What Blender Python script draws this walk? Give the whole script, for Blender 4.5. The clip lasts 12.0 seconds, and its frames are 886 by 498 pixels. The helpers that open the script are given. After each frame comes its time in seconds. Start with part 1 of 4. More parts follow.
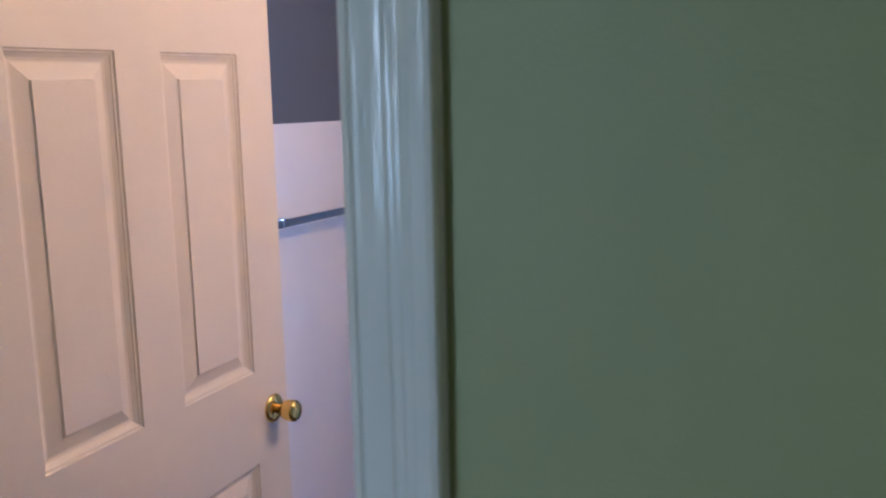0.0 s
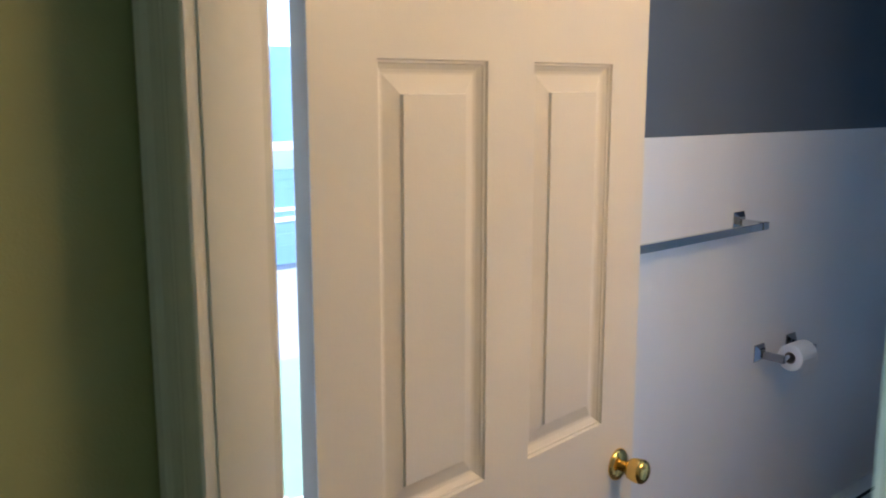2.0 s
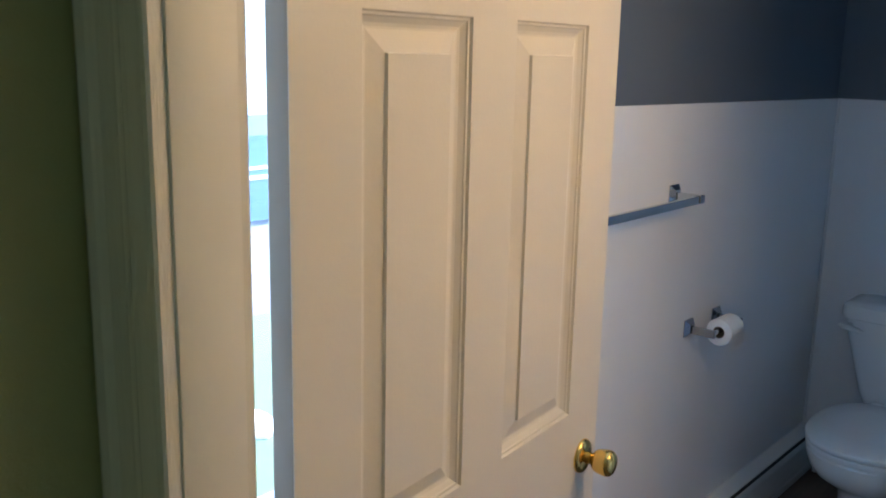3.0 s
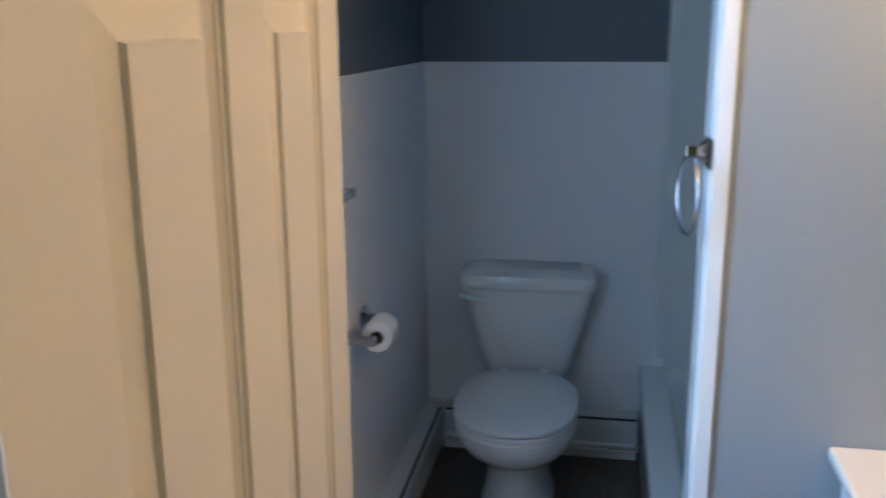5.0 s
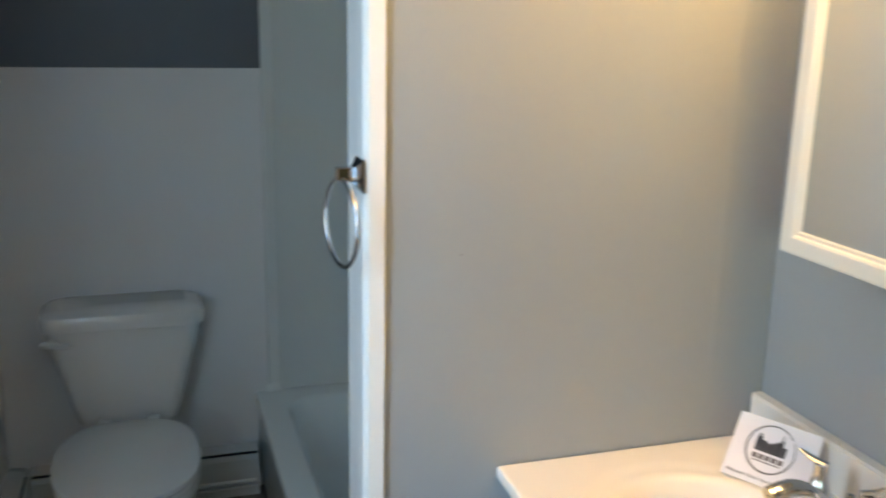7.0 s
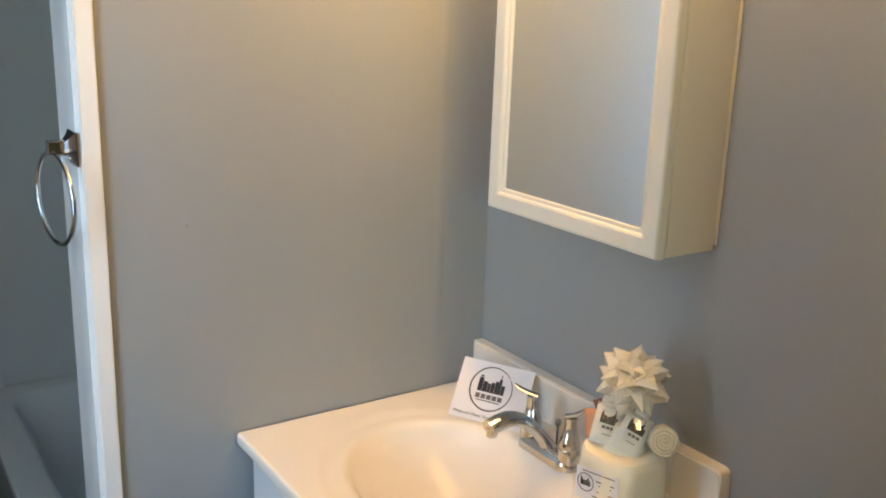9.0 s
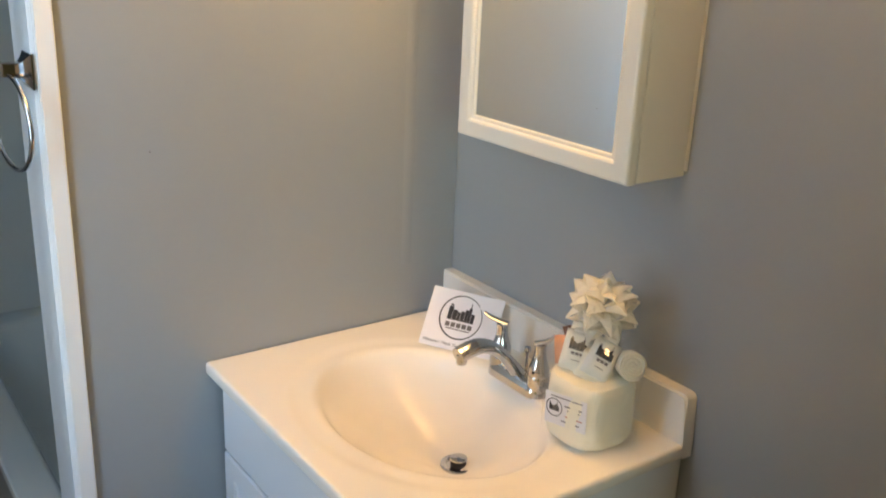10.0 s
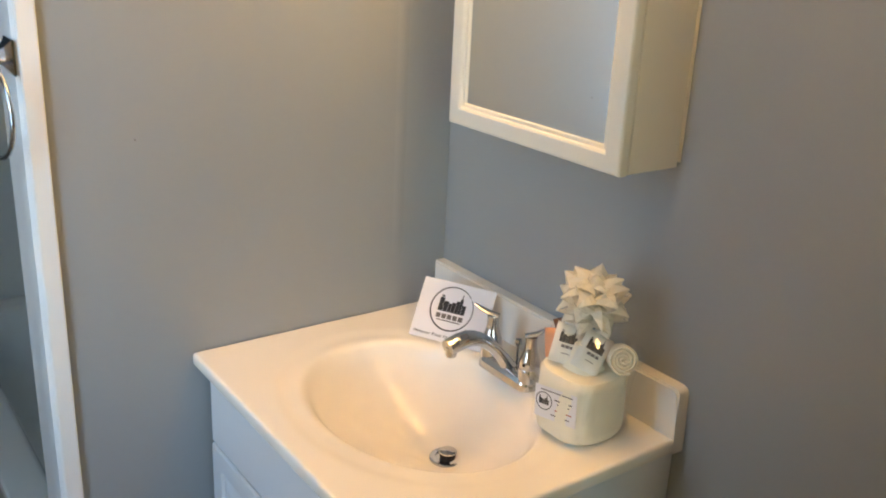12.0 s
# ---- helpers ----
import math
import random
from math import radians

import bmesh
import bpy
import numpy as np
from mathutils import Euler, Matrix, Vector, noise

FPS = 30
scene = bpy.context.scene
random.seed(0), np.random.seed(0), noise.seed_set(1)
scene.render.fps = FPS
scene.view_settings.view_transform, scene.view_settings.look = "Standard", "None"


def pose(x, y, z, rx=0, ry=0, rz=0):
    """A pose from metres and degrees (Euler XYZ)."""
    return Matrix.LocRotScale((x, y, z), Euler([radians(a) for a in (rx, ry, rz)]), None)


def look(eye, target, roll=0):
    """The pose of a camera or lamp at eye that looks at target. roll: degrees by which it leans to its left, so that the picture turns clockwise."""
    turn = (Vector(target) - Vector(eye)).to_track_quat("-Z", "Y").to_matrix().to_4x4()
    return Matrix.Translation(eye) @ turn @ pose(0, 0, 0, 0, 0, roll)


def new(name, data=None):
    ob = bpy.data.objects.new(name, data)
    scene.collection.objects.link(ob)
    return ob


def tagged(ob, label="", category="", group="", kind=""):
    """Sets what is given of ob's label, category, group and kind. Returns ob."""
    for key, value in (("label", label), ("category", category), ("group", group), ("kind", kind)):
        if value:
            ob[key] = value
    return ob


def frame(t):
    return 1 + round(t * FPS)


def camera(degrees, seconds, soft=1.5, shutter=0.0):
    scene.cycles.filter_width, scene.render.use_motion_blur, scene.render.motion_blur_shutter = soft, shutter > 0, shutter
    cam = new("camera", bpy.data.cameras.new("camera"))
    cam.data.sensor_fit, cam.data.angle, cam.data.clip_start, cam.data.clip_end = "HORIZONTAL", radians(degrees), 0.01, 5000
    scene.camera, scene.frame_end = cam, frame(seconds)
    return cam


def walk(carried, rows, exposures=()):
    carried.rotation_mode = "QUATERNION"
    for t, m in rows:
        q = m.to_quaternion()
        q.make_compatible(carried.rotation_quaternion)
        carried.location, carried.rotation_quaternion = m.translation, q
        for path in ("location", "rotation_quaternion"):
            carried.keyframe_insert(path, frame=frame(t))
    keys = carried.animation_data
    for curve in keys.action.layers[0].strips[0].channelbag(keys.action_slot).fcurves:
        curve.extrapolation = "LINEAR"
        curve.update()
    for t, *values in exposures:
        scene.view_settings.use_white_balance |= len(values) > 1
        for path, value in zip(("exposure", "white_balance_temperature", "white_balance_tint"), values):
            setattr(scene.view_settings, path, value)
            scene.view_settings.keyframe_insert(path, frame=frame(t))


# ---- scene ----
cam = camera(51.4, 12.0, soft=1.8, shutter=0.5)
PATH = [
    (0, (1.716, 0.124, 1.638), (0.737, 1.832, 1.283), -1.1),
    (0.5, (1.597, 0.15, 1.669), (0.615, 1.859, 1.328), 0.6),
    (1, (1.53, 0.234, 1.67), (0.369, 1.824, 1.319), 1.4),
    (1.5, (1.497, 0.293, 1.669), (0.128, 1.703, 1.299), -0.1),
    (2, (1.455, 0.259, 1.673), (-0.028, 1.553, 1.316), 0.0),
    (2.5, (1.344, 0.225, 1.671), (-0.023, 1.637, 1.297), 1.0),
    (4.3, (0.891, 0.547, 1.629), (-0.055, 2.228, 1.101), 0.8),
    (4.5, (0.834, 0.575, 1.641), (0.057, 2.343, 1.121), 1.2),
    (5, (0.68, 0.596, 1.668), (0.339, 2.505, 1.18), -0.4),
    (5.5, (0.66, 0.681, 1.664), (0.516, 2.618, 1.189), -1.0),
    (6, (0.67, 0.838, 1.649), (0.668, 2.761, 1.099), -1.9),
    (6.5, (0.606, 0.878, 1.662), (0.834, 2.797, 1.15), 0.5),
    (7, (0.527, 0.859, 1.679), (1.12, 2.707, 1.195), 1.2),
    (7.5, (0.493, 0.835, 1.681), (1.332, 2.59, 1.219), 1.6),
    (7.7, (0.492, 0.827, 1.673), (1.427, 2.534, 1.212), 1.8),
    (9.5, (0.537, 0.781, 1.667), (1.638, 2.353, 1.105), 2.2),
    (10, (0.537, 0.794, 1.65), (1.656, 2.321, 1.005), 2.5),
    (10.5, (0.542, 0.79, 1.643), (1.664, 2.304, 0.974), 2.6),
    (11, (0.531, 0.793, 1.656), (1.657, 2.326, 1.038), 2.7),
    (11.5, (0.534, 0.792, 1.652), (1.648, 2.332, 1.029), 2.8),
    (12, (0.566, 0.804, 1.648), (1.682, 2.323, 0.978), 2.8),
]
walk(cam, [(t, look(eye, target, roll)) for t, eye, target, roll in PATH],
     [(0.0, 3.74, 5350, 42), (0.5, 3.74, 5100, 19), (1.0, 3.90, 5200, 19), (1.5, 3.78, 5600, 19), (2.5, 3.78, 5500, 16), (4.3, 3.38, 6200, 19), (4.5, 3.38, 6100, 20), (5.0, 3.70, 5950, 18), (5.5, 3.78, 6100, 16), (6.0, 3.98, 6350, 11), (6.5, 3.96, 6750, 11), (7.0, 3.84, 7600, 14), (7.5, 3.58, 8050, 17), (9.5, 3.62, 7900, 17), (12.0, 3.63, 7900, 17)])

# ---- light ----
world = bpy.data.worlds.new("sky")
scene.world = world
world.use_nodes = True
wn = world.node_tree.nodes
sky = wn.new("ShaderNodeTexSky")
sky.sky_type = 'NISHITA'
sky.sun_disc = False
sky.sun_elevation, sky.sun_rotation = radians(48), radians(0)
world.node_tree.links.new(sky.outputs[0], wn["Background"].inputs[0])
wn["Background"].inputs[1].default_value = 0.15
sun = new("sun", bpy.data.lights.new("sun", 'SUN'))
sun.data.energy, sun.data.angle, sun.data.color = 2.4, radians(0.5), (1.0, 0.97, 0.93)
sun.matrix_world = look((0, 9, 10), (0, 0, 0))
BULB = 4.9     # strength of the vanity globes
# the sky's light in the bathroom window's opening
lamp = new("window_daylight", bpy.data.lights.new("window_daylight", 'AREA'))
lamp.data.shape, lamp.data.size, lamp.data.size_y = 'RECTANGLE', 1.36, 0.50
lamp.data.energy, lamp.data.color = 1.15, (0.24, 0.59, 1.0)
lamp.matrix_world = pose(-0.012, 1.715, 1.55, 0, -90, 0)
# the sky's light, green from the trees, in the hall window's opening
lamp = new("hall_daylight", bpy.data.lights.new("hall_daylight", 'AREA'))
lamp.data.shape, lamp.data.size, lamp.data.size_y = 'RECTANGLE', 0.96, 1.2
lamp.data.energy, lamp.data.color = 2.05, (0.52, 1.0, 0.96)
lamp.matrix_world = pose(-0.60, -2.98, 1.53, 90, 0, 0)


# ---- materials ----
def mat(name, col, rough=0.5, metal=0.0, var=0.06, scale=6.0, bump=0.0, bscale=60.0, fine=None, coat=0.0, spec=0.5, stretch=(1, 1, 1)):
    """A painted or plain surface: colour drifting at two scales, a fine relief, uneven gloss."""
    m = bpy.data.materials.new(name)
    m.use_nodes = True
    n, l = m.node_tree.nodes, m.node_tree.links
    b = n["Principled BSDF"]
    b.inputs["Metallic"].default_value = metal
    b.inputs["Coat Weight"].default_value = coat
    b.inputs["Specular IOR Level"].default_value = spec
    tc, mp = n.new("ShaderNodeTexCoord"), n.new("ShaderNodeMapping")
    mp.inputs["Scale"].default_value = stretch
    l.new(tc.outputs["Object"], mp.inputs[0])
    a, c = n.new("ShaderNodeTexNoise"), n.new("ShaderNodeTexNoise")
    a.inputs["Scale"].default_value, a.inputs["Detail"].default_value = scale, 4
    c.inputs["Scale"].default_value, c.inputs["Detail"].default_value = bscale, 3
    l.new(mp.outputs[0], a.inputs[0]), l.new(mp.outputs[0], c.inputs[0])
    mix = n.new("ShaderNodeMixRGB")
    mix.inputs[1].default_value = (*[v * (1 - var) for v in col], 1)
    mix.inputs[2].default_value = (*[min(1, v * (1 + var)) for v in (fine or col)], 1)
    l.new(a.outputs[0], mix.inputs[0])
    l.new(mix.outputs[0], b.inputs["Base Color"])
    mr = n.new("ShaderNodeMapRange")
    mr.inputs[3].default_value, mr.inputs[4].default_value = max(0, rough * 0.85), min(1, rough * 1.15)
    l.new(c.outputs[0], mr.inputs[0]), l.new(mr.outputs[0], b.inputs["Roughness"])
    if bump:
        u = n.new("ShaderNodeBump")
        u.inputs["Strength"].default_value, u.inputs["Distance"].default_value = bump, 0.002
        l.new(c.outputs[0], u.inputs["Height"]), l.new(u.outputs[0], b.inputs["Normal"])
    return m


def glow(name, col, strength):
    m = bpy.data.materials.new(name)
    m.use_nodes = True
    b = m.node_tree.nodes["Principled BSDF"]
    b.inputs["Base Color"].default_value = (*col, 1)
    b.inputs["Emission Color"].default_value = (*col, 1)
    b.inputs["Emission Strength"].default_value = strength
    return m


def film(name, clear=0.85, rough=0.08):
    """Thin clear sheet: mostly see-through with a gloss."""
    m = bpy.data.materials.new(name)
    m.use_nodes = True
    n, l = m.node_tree.nodes, m.node_tree.links
    n.remove(n["Principled BSDF"])
    t, g, x = n.new("ShaderNodeBsdfTransparent"), n.new("ShaderNodeBsdfGlossy"), n.new("ShaderNodeMixShader")
    g.inputs["Roughness"].default_value = rough
    x.inputs[0].default_value = 1 - clear
    l.new(t.outputs[0], x.inputs[1]), l.new(g.outputs[0], x.inputs[2]), l.new(x.outputs[0], n["Material Output"].inputs[0])
    return m


def planks(name, c1, c2):
    """Dark wood-look floor strips with grain along y."""
    m = mat(name, c1, 0.38, var=0.25, scale=9, bump=0.15, bscale=40, fine=c2, stretch=(6, 0.6, 1))
    return m


GREEN = mat("hall_green_paint", (0.36, 0.375, 0.175), 0.55, var=0.05, scale=3, bump=0.25, bscale=220)
# tan chosen for the warm light it throws back, not a known paint
HALL_BOUNCE = mat("hall_warm_bounce", (0.66, 0.52, 0.34), 0.6, var=0.05, scale=3, bump=0.2, bscale=200)
GREY = mat("grey_wall_paint", (0.303, 0.331, 0.348), 0.42, var=0.03, scale=2.5, bump=0.10, bscale=160, spec=0.95)
SLATE = mat("slate_blue_paint", (0.115, 0.137, 0.168), 0.5, var=0.06, scale=3, bump=0.2, bscale=180)
WHITE_PANEL = mat("white_wainscot_paint", (0.79, 0.79, 0.80), 0.42, var=0.035, scale=5, bump=0.22, bscale=60, stretch=(1, 1, 0.10))
TRIM = mat("white_gloss_trim", (0.78, 0.75, 0.66), 0.22, var=0.03, scale=12, bump=0.8, bscale=80, stretch=(1, 1, 0.2))
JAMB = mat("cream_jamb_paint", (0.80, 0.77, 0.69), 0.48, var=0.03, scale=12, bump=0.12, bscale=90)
EDGE_BROWN = mat("grey_brown_door_edge", (0.33, 0.28, 0.225), 0.65, var=0.15, scale=14, bump=0.2, bscale=120, stretch=(1, 1, 0.1))
TRIM_NEW = mat("new_white_trim", (0.80, 0.80, 0.79), 0.35, var=0.02, scale=8, bump=0.06, bscale=80)
DOOR = mat("cream_door_paint", (0.80, 0.745, 0.655), 0.36, var=0.025, scale=5, bump=0.1, bscale=150)
BRASS = mat("polished_brass", (0.82, 0.57, 0.17), 0.14, 1.0, var=0.08, scale=30)
CHROME = mat("chrome", (0.56, 0.565, 0.58), 0.045, 1.0, var=0.03, scale=30)
# same chrome, darkened in its colour for the dark room it reflects
CHROME_DIM_REFLECT = mat("chrome_dim_reflections", (0.36, 0.37, 0.40), 0.12, 1.0, var=0.05, scale=30)
CHINA = mat("white_china", (0.79, 0.79, 0.78), 0.12, var=0.015, scale=4, coat=0.3)
PLASTIC = mat("white_seat_plastic", (0.76, 0.76, 0.75), 0.25, var=0.015, scale=5)
ENAMEL = mat("tub_enamel", (0.76, 0.785, 0.775), 0.2, var=0.02, scale=4)
SURROUND = mat("tub_surround_panel", (0.655, 0.685, 0.675), 0.35, var=0.02, scale=3)
HEATER = mat("heater_enamel", (0.66, 0.66, 0.65), 0.4, var=0.05, scale=9)
FIN = mat("heater_dark_slot", (0.03, 0.03, 0.035), 0.6, var=0.1)
FLOOR = planks("dark_wood_floor", (0.080, 0.054, 0.039), (0.145, 0.096, 0.066))
CEIL = mat("ceiling_white", (0.76, 0.75, 0.73), 0.7, var=0.02, scale=2, bump=0.1)
MARBLE = mat("cultured_marble", (0.88, 0.83, 0.765), 0.22, var=0.015, scale=3, coat=0.06, spec=0.35)
CABINET = mat("white_cabinet_foil", (0.72, 0.73, 0.75), 0.32, var=0.02, scale=4)
CREAM_CAB = mat("medicine_cabinet_paint", (0.78, 0.75, 0.68), 0.36, var=0.02, scale=5, bump=0.06)
MIRROR = mat("mirror_silver", (0.86, 0.87, 0.87), 0.015, 1.0, var=0.0)
PAPER = mat("toilet_paper", (0.82, 0.81, 0.80), 0.9, var=0.03, scale=30, bump=0.3, bscale=200)
CORE = mat("cardboard_core", (0.30, 0.24, 0.19), 0.9, var=0.1, scale=40)
CARD = mat("card_stock", (0.84, 0.81, 0.84), 0.55, var=0.01)
INK = mat("dark_print", (0.035, 0.028, 0.03), 0.6, var=0.15, scale=60)
INK_GREY = mat("grey_print", (0.16, 0.13, 0.13), 0.6, var=0.1, scale=60)
INK_RED = mat("orange_print", (0.55, 0.13, 0.06), 0.6, var=0.1)
RIBBON = mat("cream_ribbon", (0.92, 0.87, 0.77), 0.24, var=0.03, scale=20)
rn, rl = RIBBON.node_tree.nodes, RIBBON.node_tree.links
rt, rx = rn.new("ShaderNodeBsdfTranslucent"), rn.new("ShaderNodeMixShader")
rt.inputs[0].default_value, rx.inputs[0].default_value = (0.92, 0.88, 0.80, 1), 0.4
rl.new(rn["Principled BSDF"].outputs[0], rx.inputs[1]), rl.new(rt.outputs[0], rx.inputs[2]), rl.new(rx.outputs[0], rn["Material Output"].inputs[0])
TOWEL = mat("cream_terry", (0.92, 0.86, 0.72), 0.95, var=0.05, scale=30, bump=0.5, bscale=420)
PEACH = mat("peach_packet", (0.72, 0.33, 0.18), 0.4, var=0.15, scale=25)
COCOA = mat("brown_packet", (0.16, 0.06, 0.03), 0.4, var=0.15, scale=25)
SACHET = mat("white_packet", (0.82, 0.79, 0.73), 0.4, var=0.03, scale=20)
CELLO = film("cellophane", 0.90, 0.12)
GLASS = film("window_glass", 0.94, 0.02)
BULB_MAT = glow("lit_globe", (1.0, 0.63, 0.245), BULB)
ASPHALT = mat("driveway_asphalt", (0.075, 0.08, 0.085), 0.85, var=0.15, scale=1.5, bump=0.3)
SIDING = mat("blue_siding", (0.10, 0.19, 0.27), 0.6, var=0.06, scale=2)
ROOFING = mat("grey_shingle", (0.13, 0.13, 0.14), 0.85, var=0.2, scale=6)


# ---- mesh helpers ----
def thing(name, loc, label, category, kind="", group="", rz=0.0):
    e = new(name)
    e.matrix_world = Matrix.Translation(loc) @ Matrix.Rotation(rz, 4, 'Z')
    e.empty_display_size = 0.05
    return tagged(e, label, category, group, kind)


def root_inverse(ob):
    while ob.parent:
        ob = ob.parent
    return ob.matrix_basis.inverted()


def part(name, bm, material, parent=None, label="", smooth=False, local=False, kind=""):
    """Links a bmesh, given in the world's metres (or in its thing's own, local), as one mesh."""
    if parent is not None and not local:
        bm.transform(root_inverse(parent))
    bmesh.ops.recalc_face_normals(bm, faces=bm.faces)
    me = bpy.data.meshes.new(name)
    bm.to_mesh(me)
    bm.free()
    for m in (material if isinstance(material, (list, tuple)) else [material]):
        me.materials.append(m)
    if smooth:
        me.shade_smooth()
        me.set_sharp_from_angle(angle=radians(40))
    ob = new(name, me)
    if parent is not None:
        ob.parent = parent
    if label:
        ob["label"] = label
    if kind:
        ob["kind"] = kind
    return ob


def structure(name, bm, material, label, category, smooth=False):
    return tagged(part(name, bm, material, smooth=smooth), label, category, "", "structure")


def box(x0, y0, z0, x1, y1, z1, bevel=0.0, seg=2, bm=None):
    b = bmesh.new()
    bmesh.ops.create_cube(b, size=1, matrix=Matrix.Translation(((x0 + x1) / 2, (y0 + y1) / 2, (z0 + z1) / 2)) @ Matrix.Diagonal((x1 - x0, y1 - y0, z1 - z0, 1)))
    if bevel:
        bmesh.ops.bevel(b, geom=b.edges[:], offset=bevel, segments=seg, profile=0.5, affect='EDGES')
    return join(bm, b)


def join(bm, b):
    if bm is None:
        return b
    me = bpy.data.meshes.new("tmp")
    b.to_mesh(me)
    b.free()
    bm.from_mesh(me)
    bpy.data.meshes.remove(me)
    return bm


def loft(rings, closed=True, cap=(True, True), bm=None):
    """Skins a run of rings with the same count of points."""
    b = bmesh.new()
    vs = [[b.verts.new(p) for p in r] for r in rings]
    n = len(rings[0])
    for r0, r1 in zip(vs, vs[1:]):
        for i in range(n if closed else n - 1):
            b.faces.new((r0[i], r0[(i + 1) % n], r1[(i + 1) % n], r1[i]))
    if closed and cap[0]:
        b.faces.new(vs[0][::-1])
    if closed and cap[1]:
        b.faces.new(vs[-1])
    return join(bm, b)


def lathe(profile, m=None, seg=24, bm=None):
    """Turns (radius, height) round z, then places it by m."""
    rings = [[(r * math.cos(2 * math.pi * i / seg), r * math.sin(2 * math.pi * i / seg), h) for i in range(seg)] for r, h in profile]
    b = loft(rings)
    if m is not None:
        b.transform(m)
    return join(bm, b)


def tube(path, radii, seg=14, flat=1.0, bm=None, cap=(True, True), up=(0, 0, 1)):
    """A round bar along a path, with a radius for each point."""
    pts = [Vector(p) for p in path]
    rings = []
    for i, p in enumerate(pts):
        d = (pts[min(i + 1, len(pts) - 1)] - pts[max(i - 1, 0)]).normalized()
        s = d.cross(Vector(up))
        s = s.normalized() if s.length > 1e-4 else Vector((1, 0, 0))
        u = s.cross(d).normalized()
        r = radii[i] if isinstance(radii, (list, tuple)) else radii
        rings.append([p + s * r * math.cos(2 * math.pi * k / seg) + u * r * flat * math.sin(2 * math.pi * k / seg) for k in range(seg)])
    return loft(rings, cap=cap, bm=bm)


def prism(poly, p0, ax_u, ax_v, ax_w, length, bm=None):
    """Extrudes a profile of (u, v) along w."""
    u, v, w, p = Vector(ax_u), Vector(ax_v), Vector(ax_w), Vector(p0)
    return loft([[p + u * a + v * c + w * k for a, c in poly] for k in (0, length)], bm=bm)


def egg(cx, y0, y1, hw, z, n=44, p=2.3, back=3.2, nip=0.14):
    """A seat-shaped ring: round in front (y0), drawn in and squarer behind (y1)."""
    cy = y0 + (y1 - y0) * 0.50
    out = []
    for i in range(n):
        a = 2 * math.pi * i / n
        c, s = math.cos(a), math.sin(a)
        e = back if s > 0 else p
        ly = (y1 - cy) if s > 0 else (cy - y0)
        v = math.copysign(abs(s) ** (2 / e), s)
        k = 1 - nip * v * v if s > 0 else 1
        out.append((cx + hw * k * math.copysign(abs(c) ** (2 / e), c), cy + ly * v, z))
    return out


def rrect(x0, y0, x1, y1, r, z, n=6):
    """A rounded rectangle as a ring of points."""
    out = []
    for cx, cy, a0 in ((x1 - r, y1 - r, 0), (x0 + r, y1 - r, 90), (x0 + r, y0 + r, 180), (x1 - r, y0 + r, 270)):
        for k in range(n + 1):
            a = radians(a0 + 90 * k / n)
            out.append((cx + r * math.cos(a), cy + r * math.sin(a), z))
    return out


# ---- structure ----
HIGH = 2.42
WX, WY = 1.75, 4.0            # vanity wall, toilet wall
D0, D1 = 0.775, 0.853         # door wall: hall face, bathroom face
OL, OR, OH = 0.432, 1.247, 2.06   # door opening
PY0, PY1, PX = 2.41, 2.55, 0.884  # partition
WAIN = 1.51                   # top of the white wainscot
WIN = (0.97, 1.99, 0.78, 2.30)  # window in the left wall: y, y, z, z

structure("floor", box(-0.12, D0 - 0.01, -0.1, WX + 0.12, WY + 0.12, 0), FLOOR, "dark brown wood-look bathroom floor", "floor")
structure("floor_hall", box(-1.72, -3.12, -0.1, 2.7, D0 - 0.012, -0.002), FLOOR, "dark brown hallway floor", "floor")
structure("ceiling", box(-0.12, D1 + 0.001, HIGH, WX + 0.12, WY + 0.12, HIGH + 0.1), CEIL, "plain white bathroom ceiling", "ceiling")
structure("ceiling_hall", box(-1.72, -3.12, HIGH, 2.7, D1, HIGH + 0.1), CEIL, "plain white hallway ceiling", "ceiling")

# left wall with the window opening
y0, y1, z0, z1 = WIN
b = box(-0.14, D1 + 0.001, 0, 0, y0, HIGH)
box(-0.14, y1, 0, 0, WY, HIGH, bm=b), box(-0.14, y0, 0, 0, y1, z0, bm=b), box(-0.14, y0, z1, 0, y1, HIGH, bm=b)
structure("wall_left", b, SLATE, "slate blue painted bathroom wall", "wall")
structure("wall_back", box(-0.14, WY, 0, WX + 0.12, WY + 0.12, HIGH), SLATE, "slate blue painted wall behind the toilet", "wall")
structure("wall_right", box(WX, D1 + 0.001, 0, WX + 0.12, WY, HIGH), GREY, "satin grey painted wall behind the vanity", "wall")
structure("wall_partition", box(PX, PY0, 0, WX - 0.001, PY1, HIGH - 0.001, 0.0), GREY, "satin grey partition wall between vanity and tub", "wall")
prof = [(-0.014, 0), (-0.007, 0.0006), (0, 0.0012), (0.007, 0.0006), (0.014, 0)]
structure("trim_partition_seam", prism(prof, (1.62, PY0, 0.95), (1, 0, 0), (0, -1, 0), (0, 0, 1), HIGH - 0.96), GREY, "grey painted seam strip on the partition wall", "trim", True)

